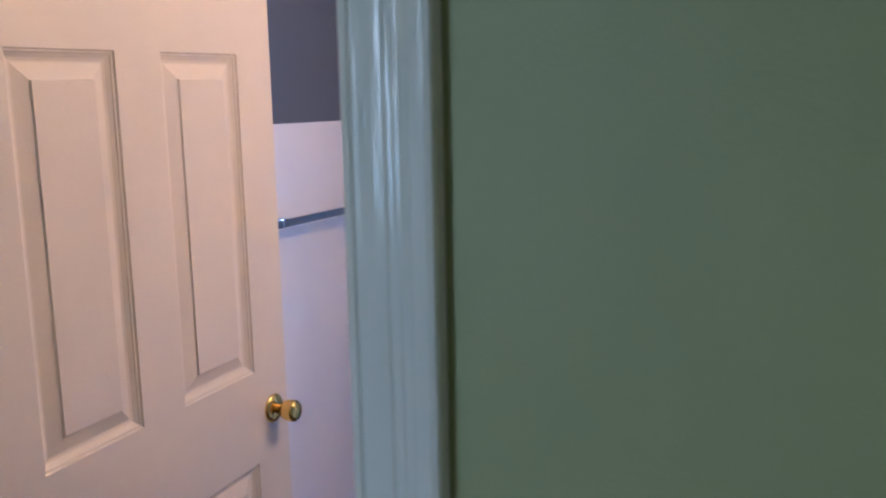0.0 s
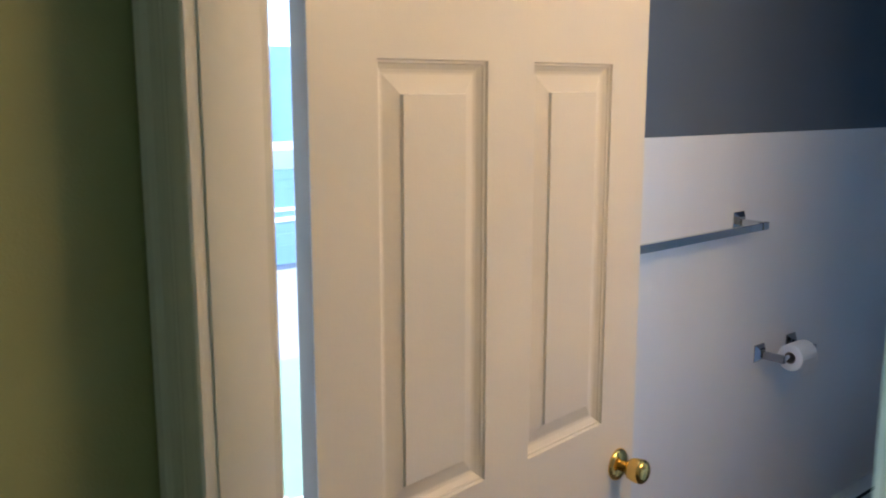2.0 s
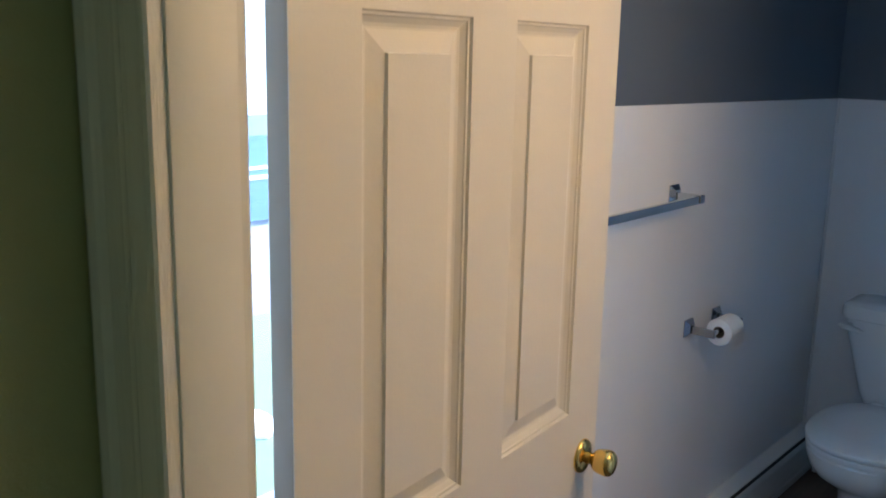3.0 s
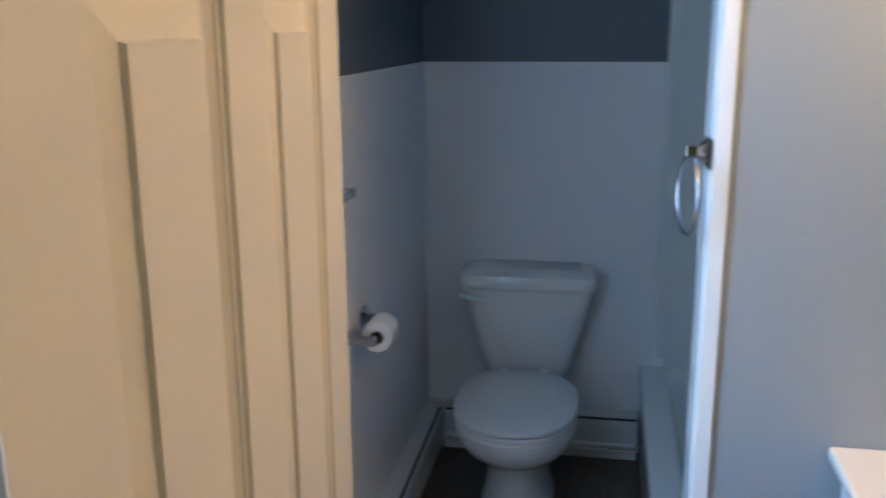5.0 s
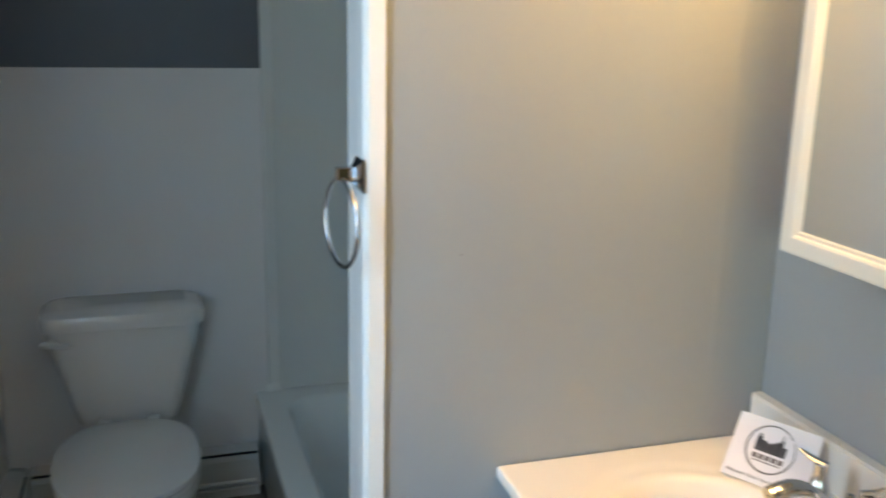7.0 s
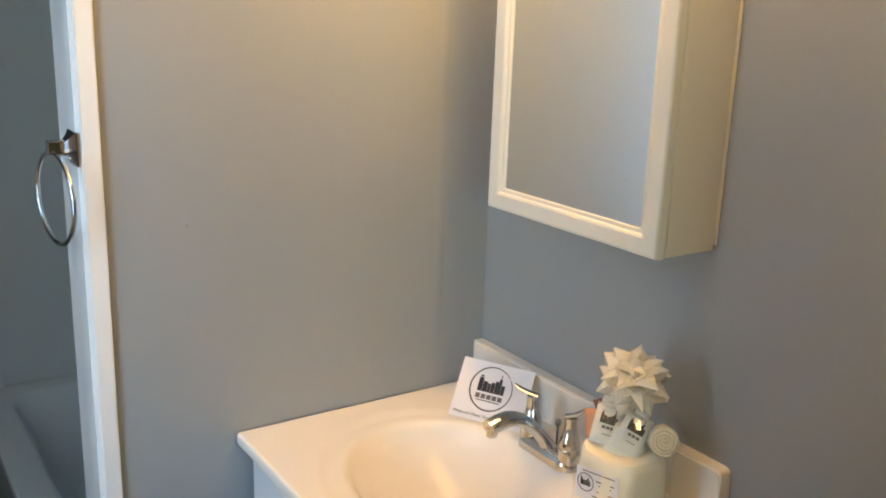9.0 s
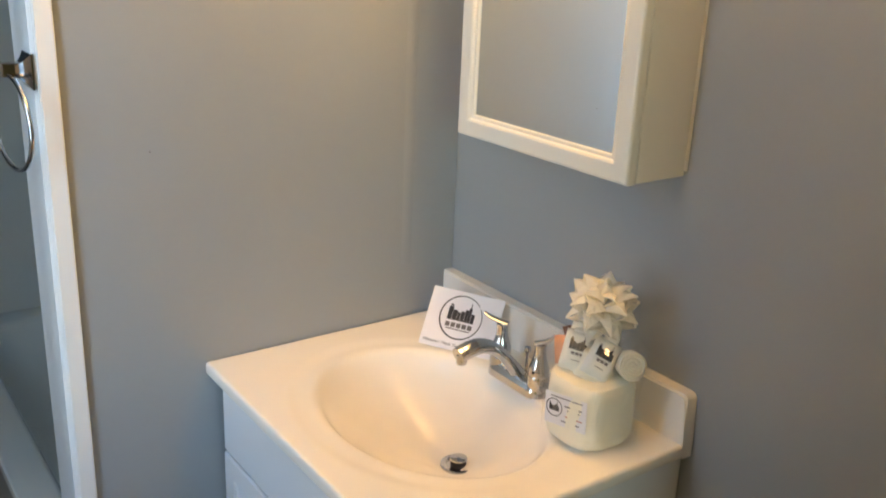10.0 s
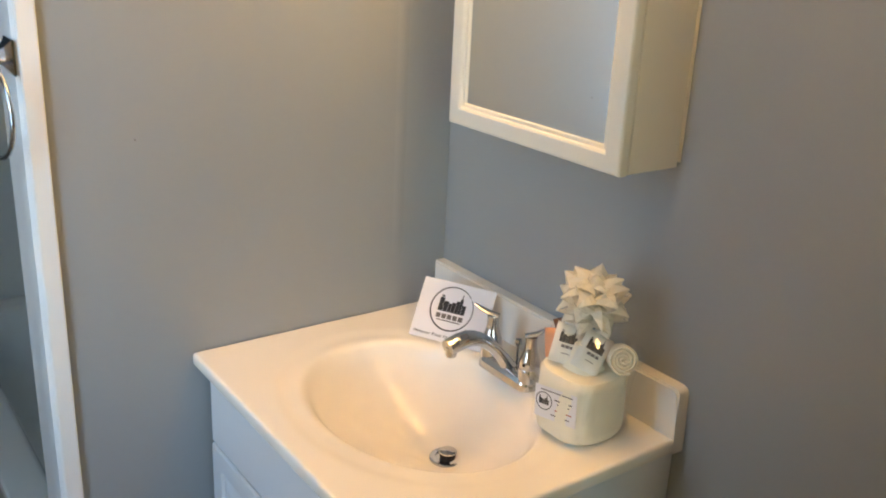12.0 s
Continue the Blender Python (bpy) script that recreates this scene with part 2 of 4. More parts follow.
# door wall: green towards the hall, grey inside
b = bmesh.new()
for x0, x1, z0 in ((-0.14, OL - 0.016, 0), (OR + 0.016, 2.7, 0), (OL - 0.016, OR + 0.016, OH + 0.016)):
    box(x0, D0, z0, x1, D1, HIGH - 0.001, bm=b)
for fc in b.faces:
    fc.normal_update()
    fc.material_index = 0 if fc.normal.y < -0.5 else 1
structure("wall_door", b, [GREEN, GREY], "green hallway wall round the bathroom door", "wall")
b = box(0.175, -0.5, 0, 0.297, D0 - 0.001, HIGH - 0.001)
box(-1.6, -0.5, 0, 0.174, -0.38, HIGH - 0.001, bm=b)
structure("wall_hall_left", b, GREEN, "green painted hallway side wall beside the door", "wall")
# unseen closing walls, added in tan to warm the hall's bounced light
structure("wall_hall_right", box(2.58, -3.0, 0, 2.7, D0 - 0.001, HIGH - 0.001), HALL_BOUNCE, "unseen hallway end wall, tan for warm bounce", "wall")
structure("wall_hall_end", box(-1.72, -3.0, 0, -1.6, -0.38, HIGH - 0.001), HALL_BOUNCE, "unseen far hallway wall, tan for warm bounce", "wall")
b = bmesh.new()
for x0, x1, z0, z1 in ((-1.72, -1.1, 0, HIGH), (-0.1, 2.7, 0, HIGH), (-1.1, -0.1, 0, 0.9), (-1.1, -0.1, 2.15, HIGH)):
    box(x0, -3.12, z0, x1, -3.001, z1 - 0.001, bm=b)
structure("wall_hall_rear", b, HALL_BOUNCE, "unseen hallway window wall, tan for warm bounce", "wall")

# wainscot, white panels with a small cap
y0, y1, z0, z1 = WIN
b = box(0.0005, y1 + 0.07, 0, 0.008, WY - 0.0005, WAIN, 0.0015, 1)
for v in b.verts:
    v.co.z += 0.022 * (WY - v.co.y) / 1.8 if v.co.z > 1 else 0
box(0.0005, D1 + 0.002, 0, 0.008, y1 + 0.069, z0 - 0.08, 0.0015, 1, bm=b)
structure("wainscot_left", b, WHITE_PANEL, "white painted wainscot panel below slate paint", "wainscot")
structure("wainscot_back", box(0.0085, WY - 0.008, 0, 0.884, WY - 0.0005, WAIN, 0.0015, 1), WHITE_PANEL, "white painted wainscot panel behind the toilet", "wainscot")
structure("trim_wall_corner", box(0.0085, WY - 0.016, 0.17, 0.017, WY - 0.0085, WAIN - 0.001, 0.003, 2), WHITE_PANEL, "white corner bead between wainscot panels", "trim", True)

# partition end: white corner trim
poly = [(-0.002, -0.012), (0.030, -0.012), (0.030, -0.001), (-0.001, -0.001), (-0.001, 0.139), (-0.006, 0.139), (-0.006, 0.075), (-0.008, 0.072), (-0.008, -0.003), (-0.003, -0.004)]
b = prism(poly, (PX, PY0, 0.0), (1, 0, 0), (0, 1, 0), (0, 0, 1), HIGH - 0.002)
bmesh.ops.bevel(b, geom=[e for e in b.edges if abs((e.verts[0].co - e.verts[1].co).z) > 1], offset=0.0022, segments=2, affect='EDGES')
structure("trim_partition_end", b, TRIM_NEW, "white corner trim on the partition's end", "trim", True)

# door frame
def casing_profile(w):
    return [(0, 0), (0, 0.009), (0.003, 0.0125), (0.010, 0.0135), (0.0135, 0.0115), (0.018, 0.0115), (0.034, 0.0134), (0.044, 0.0134), (0.048, 0.0121), (0.052, 0.0121), (0.056, 0.0129),
            (0.062, 0.0122), (w - 0.036, 0.0122), (w - 0.027, 0.0150), (w - 0.022, 0.0172), (w - 0.008, 0.0186), (w - 0.002, 0.0172), (w, 0.014), (w, 0)]


for nm, xe, sx, cw in (("trim_casing_hinge_side", OL - 0.004, -1, 0.126), ("trim_casing_latch_side", OR + 0.004, 1, 0.095)):
    lift = 0.011 if sx < 0 else 0.0
    b = prism([(x, d + lift if d > 0 else d) for x, d in casing_profile(cw)], (xe, D0 - 0.0005, 0), (sx, 0, 0), (0, -1, 0), (0, 0, 1), OH + 0.004)
    structure(nm, b, TRIM, "white gloss-painted moulded door casing", "door casing")
b = prism([(x, d * 1.35) for x, d in casing_profile(0.09)], (OL - 0.005, D1 + 0.0005, 0), (-1, 0, 0), (0, 1, 0), (0, 0, 1), OH + 0.004)
structure("trim_casing_bathroom_side", b, TRIM, "white painted door casing inside the bathroom", "door casing")
structure("trim_casing_head", prism(casing_profile(0.105), (OL - 0.108, D0 - 0.0005, OH + 0.005), (0, 0, 1), (0, -1, 0), (1, 0, 0), OR - OL + 0.216), TRIM, "white gloss-painted door head casing", "door casing")
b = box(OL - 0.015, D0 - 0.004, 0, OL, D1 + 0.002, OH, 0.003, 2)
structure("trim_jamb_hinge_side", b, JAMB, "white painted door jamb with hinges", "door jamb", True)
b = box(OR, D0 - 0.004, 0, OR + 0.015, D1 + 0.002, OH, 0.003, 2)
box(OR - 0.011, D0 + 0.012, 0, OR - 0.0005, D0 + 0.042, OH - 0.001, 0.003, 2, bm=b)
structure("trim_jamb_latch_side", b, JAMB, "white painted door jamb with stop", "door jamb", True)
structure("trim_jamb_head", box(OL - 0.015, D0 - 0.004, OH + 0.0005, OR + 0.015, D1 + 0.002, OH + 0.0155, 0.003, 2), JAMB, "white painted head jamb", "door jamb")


# ---- windows ----
def window(name, label, cx, y0, y1, z0, z1, m):
    """A double-hung sash in its own metres: x inwards, y across, z up; placed by m."""
    e = thing(name, (0, 0, 0), label, "window", "structure")
    e.matrix_world = m
    mid = (z0 + z1) / 2 - 0.01
    def add(nm, bb, mt, par=e, **k):
        return part(nm, bb, mt, par, local=True, **k)
    for a in (box(-0.13, y0, z0, -0.02, y0 + 0.018, z1, 0.002), box(-0.13, y1 - 0.018, z0, -0.02, y1, z1, 0.002), box(-0.13, y0 + 0.019, z1 - 0.018, -0.02, y1 - 0.019, z1, 0.002)):
        add("window_frame", a, TRIM_NEW)
    for nm, x, za, zb in (("upper_sash", -0.105, mid - 0.018, z1 - 0.02), ("lower_sash", -0.07, z0 + 0.022, mid + 0.018)):
        bb = box(x, y0 + 0.02, za, x + 0.03, y0 + 0.06, zb, 0.003)
        box(x, y1 - 0.06, za, x + 0.03, y1 - 0.02, zb, 0.003, bm=bb)
        box(x, y0 + 0.06, za, x + 0.03, y1 - 0.06, za + 0.036, 0.003, bm=bb), box(x, y0 + 0.06, zb - 0.036, x + 0.03, y1 - 0.06, zb, 0.003, bm=bb)
        s = add(nm, bb, TRIM_NEW)
        g = add("pane", box(x + 0.012, y0 + 0.058, za + 0.034, x + 0.016, y1 - 0.058, zb - 0.034), GLASS, s)
        g.visible_shadow = False
    add("window_sill", box(-0.02, y0 - 0.06, z0 - 0.012, 0.045, y1 + 0.06, z0 + 0.018, 0.005), TRIM_NEW)
    for a in (box(0.0005, y0 - 0.065, z0 + 0.02, 0.016, y0 - 0.002, z1 + 0.065, 0.003), box(0.0005, y1 + 0.002, z0 + 0.02, 0.016, y1 + 0.065, z1 + 0.065, 0.003), box(0.0005, y0 - 0.001, z1 + 0.002, 0.016, y1 + 0.001, z1 + 0.065, 0.003)):
        add("window_casing", a, TRIM_NEW)
    return e


window("window_1", "white double-hung bathroom window beside the door", 0, *WIN, Matrix.Identity(4))
window("window_2", "white double-hung hallway window", 0, 0.1, 1.1, 0.9, 2.15, pose(0, -3.0, 0, 0, 0, 90))

# ---- outside the window ----
structure("ground", box(-60, -60, -1.0, 60, 60, -0.6), ASPHALT, "dark asphalt yard and driveway", "ground")
# dark green that puts the near ground's shade into its colour
GROUND_SHADE = mat("shaded_ground", (0.035, 0.075, 0.03), 0.8, var=0.35, scale=5, bump=0.6, bscale=90)
WHITE_SIDING = mat("white_siding", (0.74, 0.76, 0.76), 0.6, var=0.03, scale=2)
# added strip, coloured dark where the ground lies in shade
structure("lawn", box(-4.9, -0.3, -0.6, -0.30, 16, -0.57, 0.01, 1), GROUND_SHADE, "dark strip standing in for shaded ground", "lawn")
rnd = random.Random(4)
# pale slabs added to imitate sunlit patches on the shaded ground
for k, (x, y) in enumerate(((-4.4, 5.6), (-3.7, 4.5), (-3.1, 3.4), (-2.5, 2.5))):
    ring0 = [(0.27 * math.cos(2 * math.pi * i / 9) * rnd.uniform(0.8, 1.15), 0.21 * math.sin(2 * math.pi * i / 9) * rnd.uniform(0.8, 1.15)) for i in range(9)]
    st = thing("sun_patch", (x, y, -0.57), "pale slab standing in for a sunlit patch", "stone", group="stepping stones")
    part("stone", loft([[(x + a * q, y + c * q, -0.575 + h) for a, c in ring0] for h, q in ((0.0, 1.0), (0.03, 1.0), (0.038, 0.95))]), CEIL, st)
house = thing("neighbour_house", (-9, 6, -0.6), "blue and white sided house across the yard", "house")
part("base_wall", box(-13, 2, -0.6, -8.5, 14, 0.70), SIDING, house, "blue sided lower wall")
part("upper_wall", box(-12.98, 2.02, 0.70, -8.52, 13.98, 3.4), WHITE_SIDING, house, "white sided upper wall")
part("roof", loft([[(-13.3, 1.7, 3.4), (-8.2, 1.7, 3.4), (-10.75, 1.7, 5.0)], [(-13.3, 14.3, 3.4), (-8.2, 14.3, 3.4), (-10.75, 14.3, 5.0)]]), ROOFING, house)
for z, h in ((0.69, 0.05), (0.08, 0.045), (-0.05, 0.055)):
    part("belt_board", box(-8.5, 2.0, z, -8.46, 14.0, z + h, 0.004, 1), TRIM_NEW, house, "white horizontal board")
for z in (-0.46, -0.31, -0.18, 0.24, 0.36, 0.48, 0.60):
    part("siding_board", box(-8.4998, 2.001, z, -8.488, 13.999, z + 0.10), SIDING, house)
for k in range(4):
    w = part("window", box(-8.53, 3.2 + 2.6 * k, 0.85, -8.47, 4.2 + 2.6 * k, 2.2, 0.01), TRIM_NEW, house)
    part("pane", box(-8.48, 3.3 + 2.6 * k, 0.95, -8.46, 4.1 + 2.6 * k, 2.1), SIDING, w)

# ---- door ----
DW, DS, DP, DM, DT = 0.8458, 0.1235, 0.2396, 0.1196, 0.035
door = thing("door_1", (0.4262, 0.9242, 0.0), "open cream six-panel door with brass knob", "door", "structure", rz=math.pi / 2 + 0.1066)
cols = [0, DS, DS + DP, DS + DP + DM, DS + 2 * DP + DM, DW]
rows = [0.008, 0.235, 0.785, 1.003, 1.706, 1.828, 1.935, 2.045]
steps = [(0.0, 0.0), (0.002, 0.0045), (0.0055, 0.005), (0.007, 0.0075), (0.0145, 0.013), (0.019, 0.0145), (0.022, 0.0145), (0.050, 0.0055), (0.0515, 0.001)]
b = bmesh.new()
for side in (0, 1):
    f = (lambda u, d, z: (u, d, z)) if side == 0 else (lambda u, d, z: (u, DT - d, z))
    for i in range(5):
        for j in range(7):
            xa, xb, za, zb = cols[i], cols[i + 1], rows[j], rows[j + 1]
            if i in (1, 3) and j in (1, 3, 5):
                rings = [[f(xa + q, d, za + q), f(xb - q, d, za + q), f(xb - q, d, zb - q), f(xa + q, d, zb - q)] for q, d in steps]
                loft(rings, cap=(False, True), bm=b)
            else:
                b.faces.new([b.verts.new(f(*p)) for p in ((xa, 0, za), (xb, 0, za), (xb, 0, zb), (xa, 0, zb))])
for pa in (((0, 0, rows[0]), (0, DT, rows[0]), (0, DT, rows[-1]), (0, 0, rows[-1])), ((DW, 0, rows[0]), (DW, DT, rows[0]), (DW, DT, rows[-1]), (DW, 0, rows[-1])),
           ((0, 0, rows[0]), (DW, 0, rows[0]), (DW, DT, rows[0]), (0, DT, rows[0])), ((0, 0, rows[-1]), (DW, 0, rows[-1]), (DW, DT, rows[-1]), (0, DT, rows[-1]))):
    b.faces.new([b.verts.new(p) for p in pa])
bmesh.ops.remove_doubles(b, verts=b.verts[:], dist=0.0002)
leaf = part("leaf", b, DOOR, door, local=True)
# thin strip, a darker grey-brown than the door's faces
part("hinge_edge", box(-0.0004, 0.0015, rows[0] + 0.001, 0.0, DT - 0.0015, rows[-1] - 0.001), EDGE_BROWN, door, "darker grey-brown door edge", local=True)
KZ, KX = 0.897, DW - 0.058
for sgn, y in ((-1, 0.0), (1, DT)):
    m = Matrix.Translation((KX, y, KZ)) @ Matrix.Rotation(radians(90 if sgn < 0 else -90), 4, 'X')
    rose = part("rosette", lathe([(0.034, 0.0), (0.034, 0.003), (0.031, 0.007), (0.024, 0.0095), (0.016, 0.011), (0.0, 0.011)], m, 32), BRASS, door, smooth=True, local=True)
    part("door_knob", lathe([(0.012, 0.011), (0.0115, 0.022), (0.013, 0.025), (0.018, 0.028), (0.0222, 0.033), (0.0242, 0.040), (0.0254, 0.050), (0.0256, 0.057), (0.0240, 0.0625), (0.0195, 0.0665), (0.012, 0.069), (0.005, 0.0698), (0.0, 0.070)], m, 32), BRASS, door, "polished brass knob", smooth=True, local=True)
part("latch_plate", box(DW - 0.0005, 0.005, KZ - 0.028, DW + 0.0015, DT - 0.005, KZ + 0.028, 0.0005, 1), BRASS, door, local=True)
for hz in (0.25, 1.9):
    h = part("hinge", box(-0.0035, DT - 0.030, hz - 0.044, -0.0005, DT - 0.001, hz + 0.044, 0.0005, 1), BRASS, door, local=True)
    part("pin", lathe([(0.005, -0.047), (0.0055, -0.044), (0.0055, 0.044), (0.005, 0.047)], Matrix.Translation((-0.008, DT + 0.004, hz)), 12), BRASS, h, smooth=True, local=True)

# ---- fixtures on the left wall ----
def plate(x, y, z, s=0.026, depth=0.012):
    """A square wall plate with sloped sides, on a wall that faces +x."""
    rings = [[(x + d, y - w, z - w), (x + d, y + w, z - w), (x + d, y + w, z + w), (x + d, y - w, z + w)] for d, w in ((0, s), (0.003, s), (depth, s * 0.62), (depth + 0.004, s * 0.5))]
    return loft(rings)


BX, BZ = 0.087, 1.265
bar = thing("towel_bar", (0.008, 2.37, BZ), "chrome square-section towel bar on the white wainscot", "towel bar")
for y in (2.672, 2.084):
    part("wall_plate", plate(0.008, y, 1.272, 0.027), CHROME, bar)
    part("post", box(0.02, y - 0.008, 1.254, BX + 0.010, y + 0.008, 1.279, 0.002), CHROME, bar)
part("rail", box(BX - 0.006, 1.985, BZ - 0.011, BX + 0.007, 2.698, BZ + 0.011, 0.0015), CHROME, bar, "flat chrome rail")

TX, TY, TZ = 0.087, 2.934, 0.832
tp = thing("toilet_paper_holder", (0.008, TY, TZ), "chrome two-post toilet paper holder on the wall", "paper holder")
for y in (2.835, 3.028):
    part("wall_plate", plate(0.008, y, TZ + 0.006, 0.027), CHROME_DIM_REFLECT, tp)
    part("post", box(0.02, y - 0.007, TZ - 0.010, TX + 0.012, y + 0.007, TZ + 0.014, 0.002), CHROME_DIM_REFLECT, tp)
part("roller", lathe([(0.008, -0.09), (0.008, 0.09)], Matrix.Translation((TX, 2.9315, TZ)) @ Matrix.Rotation(radians(90), 4, 'X'), 16), CHROME, tp, smooth=True)
roll = thing("toilet_paper_roll", (TX, TY, TZ - 0.05), "nearly full white toilet paper roll on its holder", "toilet roll")
m = Matrix.Translation((TX, 2.932, TZ - 0.004)) @ Matrix.Rotation(radians(90), 4, 'X')
ring = [(0.019, -0.047), (0.0385, -0.0475), (0.0415, -0.046), (0.0427, -0.042), (0.0427, 0.042), (0.0415, 0.046), (0.0385, 0.0475), (0.019, 0.047)]
rr = [[(r * math.cos(2 * math.pi * i / 36), r * math.sin(2 * math.pi * i / 36), h) for i in range(36)] for r, h in ring]
b = loft(rr + [rr[0]], cap=(False, False))
b.transform(m)
part("paper", b, PAPER, roll, smooth=True)
rr = [[(r * math.cos(2 * math.pi * i / 28), r * math.sin(2 * math.pi * i / 28), h) for i in range(28)] for r, h in ((0.0188, -0.0465), (0.0188, 0.0465), (0.0175, 0.0465), (0.0175, -0.0465))]
b = loft(rr + [rr[0]], cap=(False, False))
b.transform(m)
part("core", b, CORE, roll, "brown cardboard core", smooth=True)
b = bmesh.new()
n = 8
vs = [[b.verts.new((TX + 0.0431 + 0.003 * math.sin(k * 0.7), 2.932 + s * 0.046, TZ - 0.004 - 0.055 * k / n)) for s in (-1, 1)] for k in range(n + 1)]
for k in range(n):
    b.faces.new((vs[k][0], vs[k][1], vs[k + 1][1], vs[k + 1][0]))
bmesh.ops.solidify(b, geom=b.faces[:], thickness=0.0006)
part("loose_sheet", b, PAPER, roll)

# ---- baseboard heaters ----
HP_TOP = [(0.0, 0.174), (0.0, 0.178), (0.053, 0.171), (0.056, 0.168), (0.053, 0.166)]
HP_FRONT = [(0.062, 0.150), (0.062, 0.158), (0.065, 0.162), (0.069, 0.159), (0.073, 0.145), (0.073, 0.050), (0.066, 0.046), (0.066, 0.049), (0.069, 0.053), (0.069, 0.143)]
HP_BACK = [(0.0, 0.004), (0.006, 0.004), (0.006, 0.17), (0.0, 0.17)]


def heater(name, p0, u, w, length, label, rail=False):
    h = thing(name, p0, label, "heater")
    for nm, pr, mt in (("top_cap", HP_TOP, HEATER), ("front_cover", HP_FRONT, HEATER), ("back_plate", HP_BACK, HEATER)):
        part(nm, prism(pr, p0, u, (0, 0, 1), w, length), mt, h)
    part("fin_core", prism([(0.008, 0.05), (0.060, 0.05), (0.060, 0.148), (0.008, 0.155)], p0, u, (0, 0, 1), w, length), FIN, h, "dark heating fins")
    lip = prism([(0.045, 0.0), (0.062, 0.0), (0.062, 0.027), (0.072, 0.031), (0.0735, 0.036), (0.072, 0.041), (0.064, 0.0435), (0.045, 0.0435)], p0, u, (0, 0, 1), w, length)
    part("bottom_lip", lip, HEATER, h)
    if rail:
        part("rail", prism([(0.070 + 0.009 * math.cos(a), 0.062 + 0.009 * math.sin(a)) for a in (2 * math.pi * k / 12 for k in range(12))], Vector(p0) + Vector(w) * 0.013, u, (0, 0, 1), w, length - 0.026), TRIM_NEW, h, "rounded white rail", smooth=True)
    for k in () if rail else (0, 1):
        q = Vector(p0) + Vector(w) * (length - 0.012) * k
        part("end_cap", prism([(0.0, 0.0), (0.074, 0.0), (0.074, 0.148), (0.064, 0.168), (0.05, 0.177), (0.0, 0.180)], q, u, (0, 0, 1), w, 0.012), HEATER, h)
    return h


heater("baseboard_heater", (0.0085, 1.95, 0), (1, 0, 0), (0, 1, 0), 2.04, "white baseboard heater along the side wall")
heater("baseboard_heater.001", (0.084, 3.9915, 0), (0, -1, 0), (1, 0, 0), 0.7515, "white baseboard heater behind the toilet", True)

# ---- toilet ----
CX = 0.412
wc = thing("toilet", (CX, 3.55, 0), "white two-piece toilet with closed lid", "toilet")
rings = []
for z, hw, ya, yb in ((0.0, 0.128, 3.375, 3.83), (0.02, 0.128, 3.375, 3.83), (0.035, 0.120, 3.39, 3.825), (0.11, 0.113, 3.41, 3.82), (0.165, 0.115, 3.41, 3.82), (0.20, 0.130, 3.385, 3.82), (0.235, 0.158, 3.33, 3.81),
                      (0.27, 0.183, 3.275, 3.80), (0.30, 0.196, 3.25, 3.795), (0.33, 0.203, 3.238, 3.79), (0.358, 0.206, 3.234, 3.79), (0.367, 0.201, 3.24, 3.785)):
    rings.append(egg(CX, ya, yb, hw, z))
part("bowl", loft(rings), CHINA, wc, "glossy white china bowl", smooth=True)
def slab(y0, y1, hw, z0, z1, r=0.008, dome=0.0):
    g = [egg(CX, y0 + r, y1 - r, hw - r, z0), egg(CX, y0 + r * 0.3, y1 - r * 0.3, hw - r * 0.3, z0 + r * 0.3), egg(CX, y0, y1, hw, z0 + r), egg(CX, y0, y1, hw, z1 - r),
         egg(CX, y0 + r * 0.3, y1 - r * 0.3, hw - r * 0.3, z1 - r * 0.3), egg(CX, y0 + r, y1 - r, hw - r, z1)]
    for k in (0.6, 0.25):
        cy = (y0 + y1) / 2
        g.append([(CX + (x - CX) * k, cy + (y - cy) * k, z1 + dome * (1 - k * k)) for x, y, _ in egg(CX, y0 + r, y1 - r, hw - r, z1)])
    return loft(g)


part("seat", slab(3.228, 3.76, 0.206, 0.3675, 0.3895, 0.005), PLASTIC, wc, smooth=True)
part("seat_lid", slab(3.222, 3.765, 0.209, 0.3925, 0.412, 0.008, 0.006), PLASTIC, wc, "closed white plastic seat lid", smooth=True)
for s in (-1, 1):
    part("seat_hinge", box(CX + s * 0.075 - 0.02, 3.765, 0.37, CX + s * 0.075 + 0.02, 3.80, 0.409, 0.007), PLASTIC, wc, smooth=True)
    part("bolt_cap", lathe([(0.014, 0), (0.013, 0.012), (0.007, 0.019), (0, 0.02)], Matrix.Translation((CX + s * 0.095, 3.66, 0.028)), 14), PLASTIC, wc, smooth=True)
rings = [rrect(CX - w, 3.985 - d, CX + w, 3.985, r, z) for z, w, d, r in ((0.362, 0.13, 0.13, 0.04), (0.372, 0.155, 0.15, 0.045), (0.42, 0.170, 0.165, 0.045), (0.56, 0.205, 0.18, 0.045), (0.66, 0.228, 0.188, 0.042), (0.705, 0.234, 0.19, 0.04))]
part("tank", loft(rings), CHINA, wc, "tapered white china tank", smooth=True)
rings = [rrect(CX - w, 3.99 - d, CX + w, 3.99, r, z, 8) for z, w, d, r in ((0.706, 0.236, 0.194, 0.04), (0.7085, 0.246, 0.205, 0.045), (0.72, 0.250, 0.208, 0.047), (0.742, 0.250, 0.208, 0.047), (0.756, 0.246, 0.204, 0.046), (0.764, 0.234, 0.192, 0.042), (0.768, 0.2, 0.16, 0.03))]
part("tank_lid", loft(rings), CHINA, wc, smooth=True)
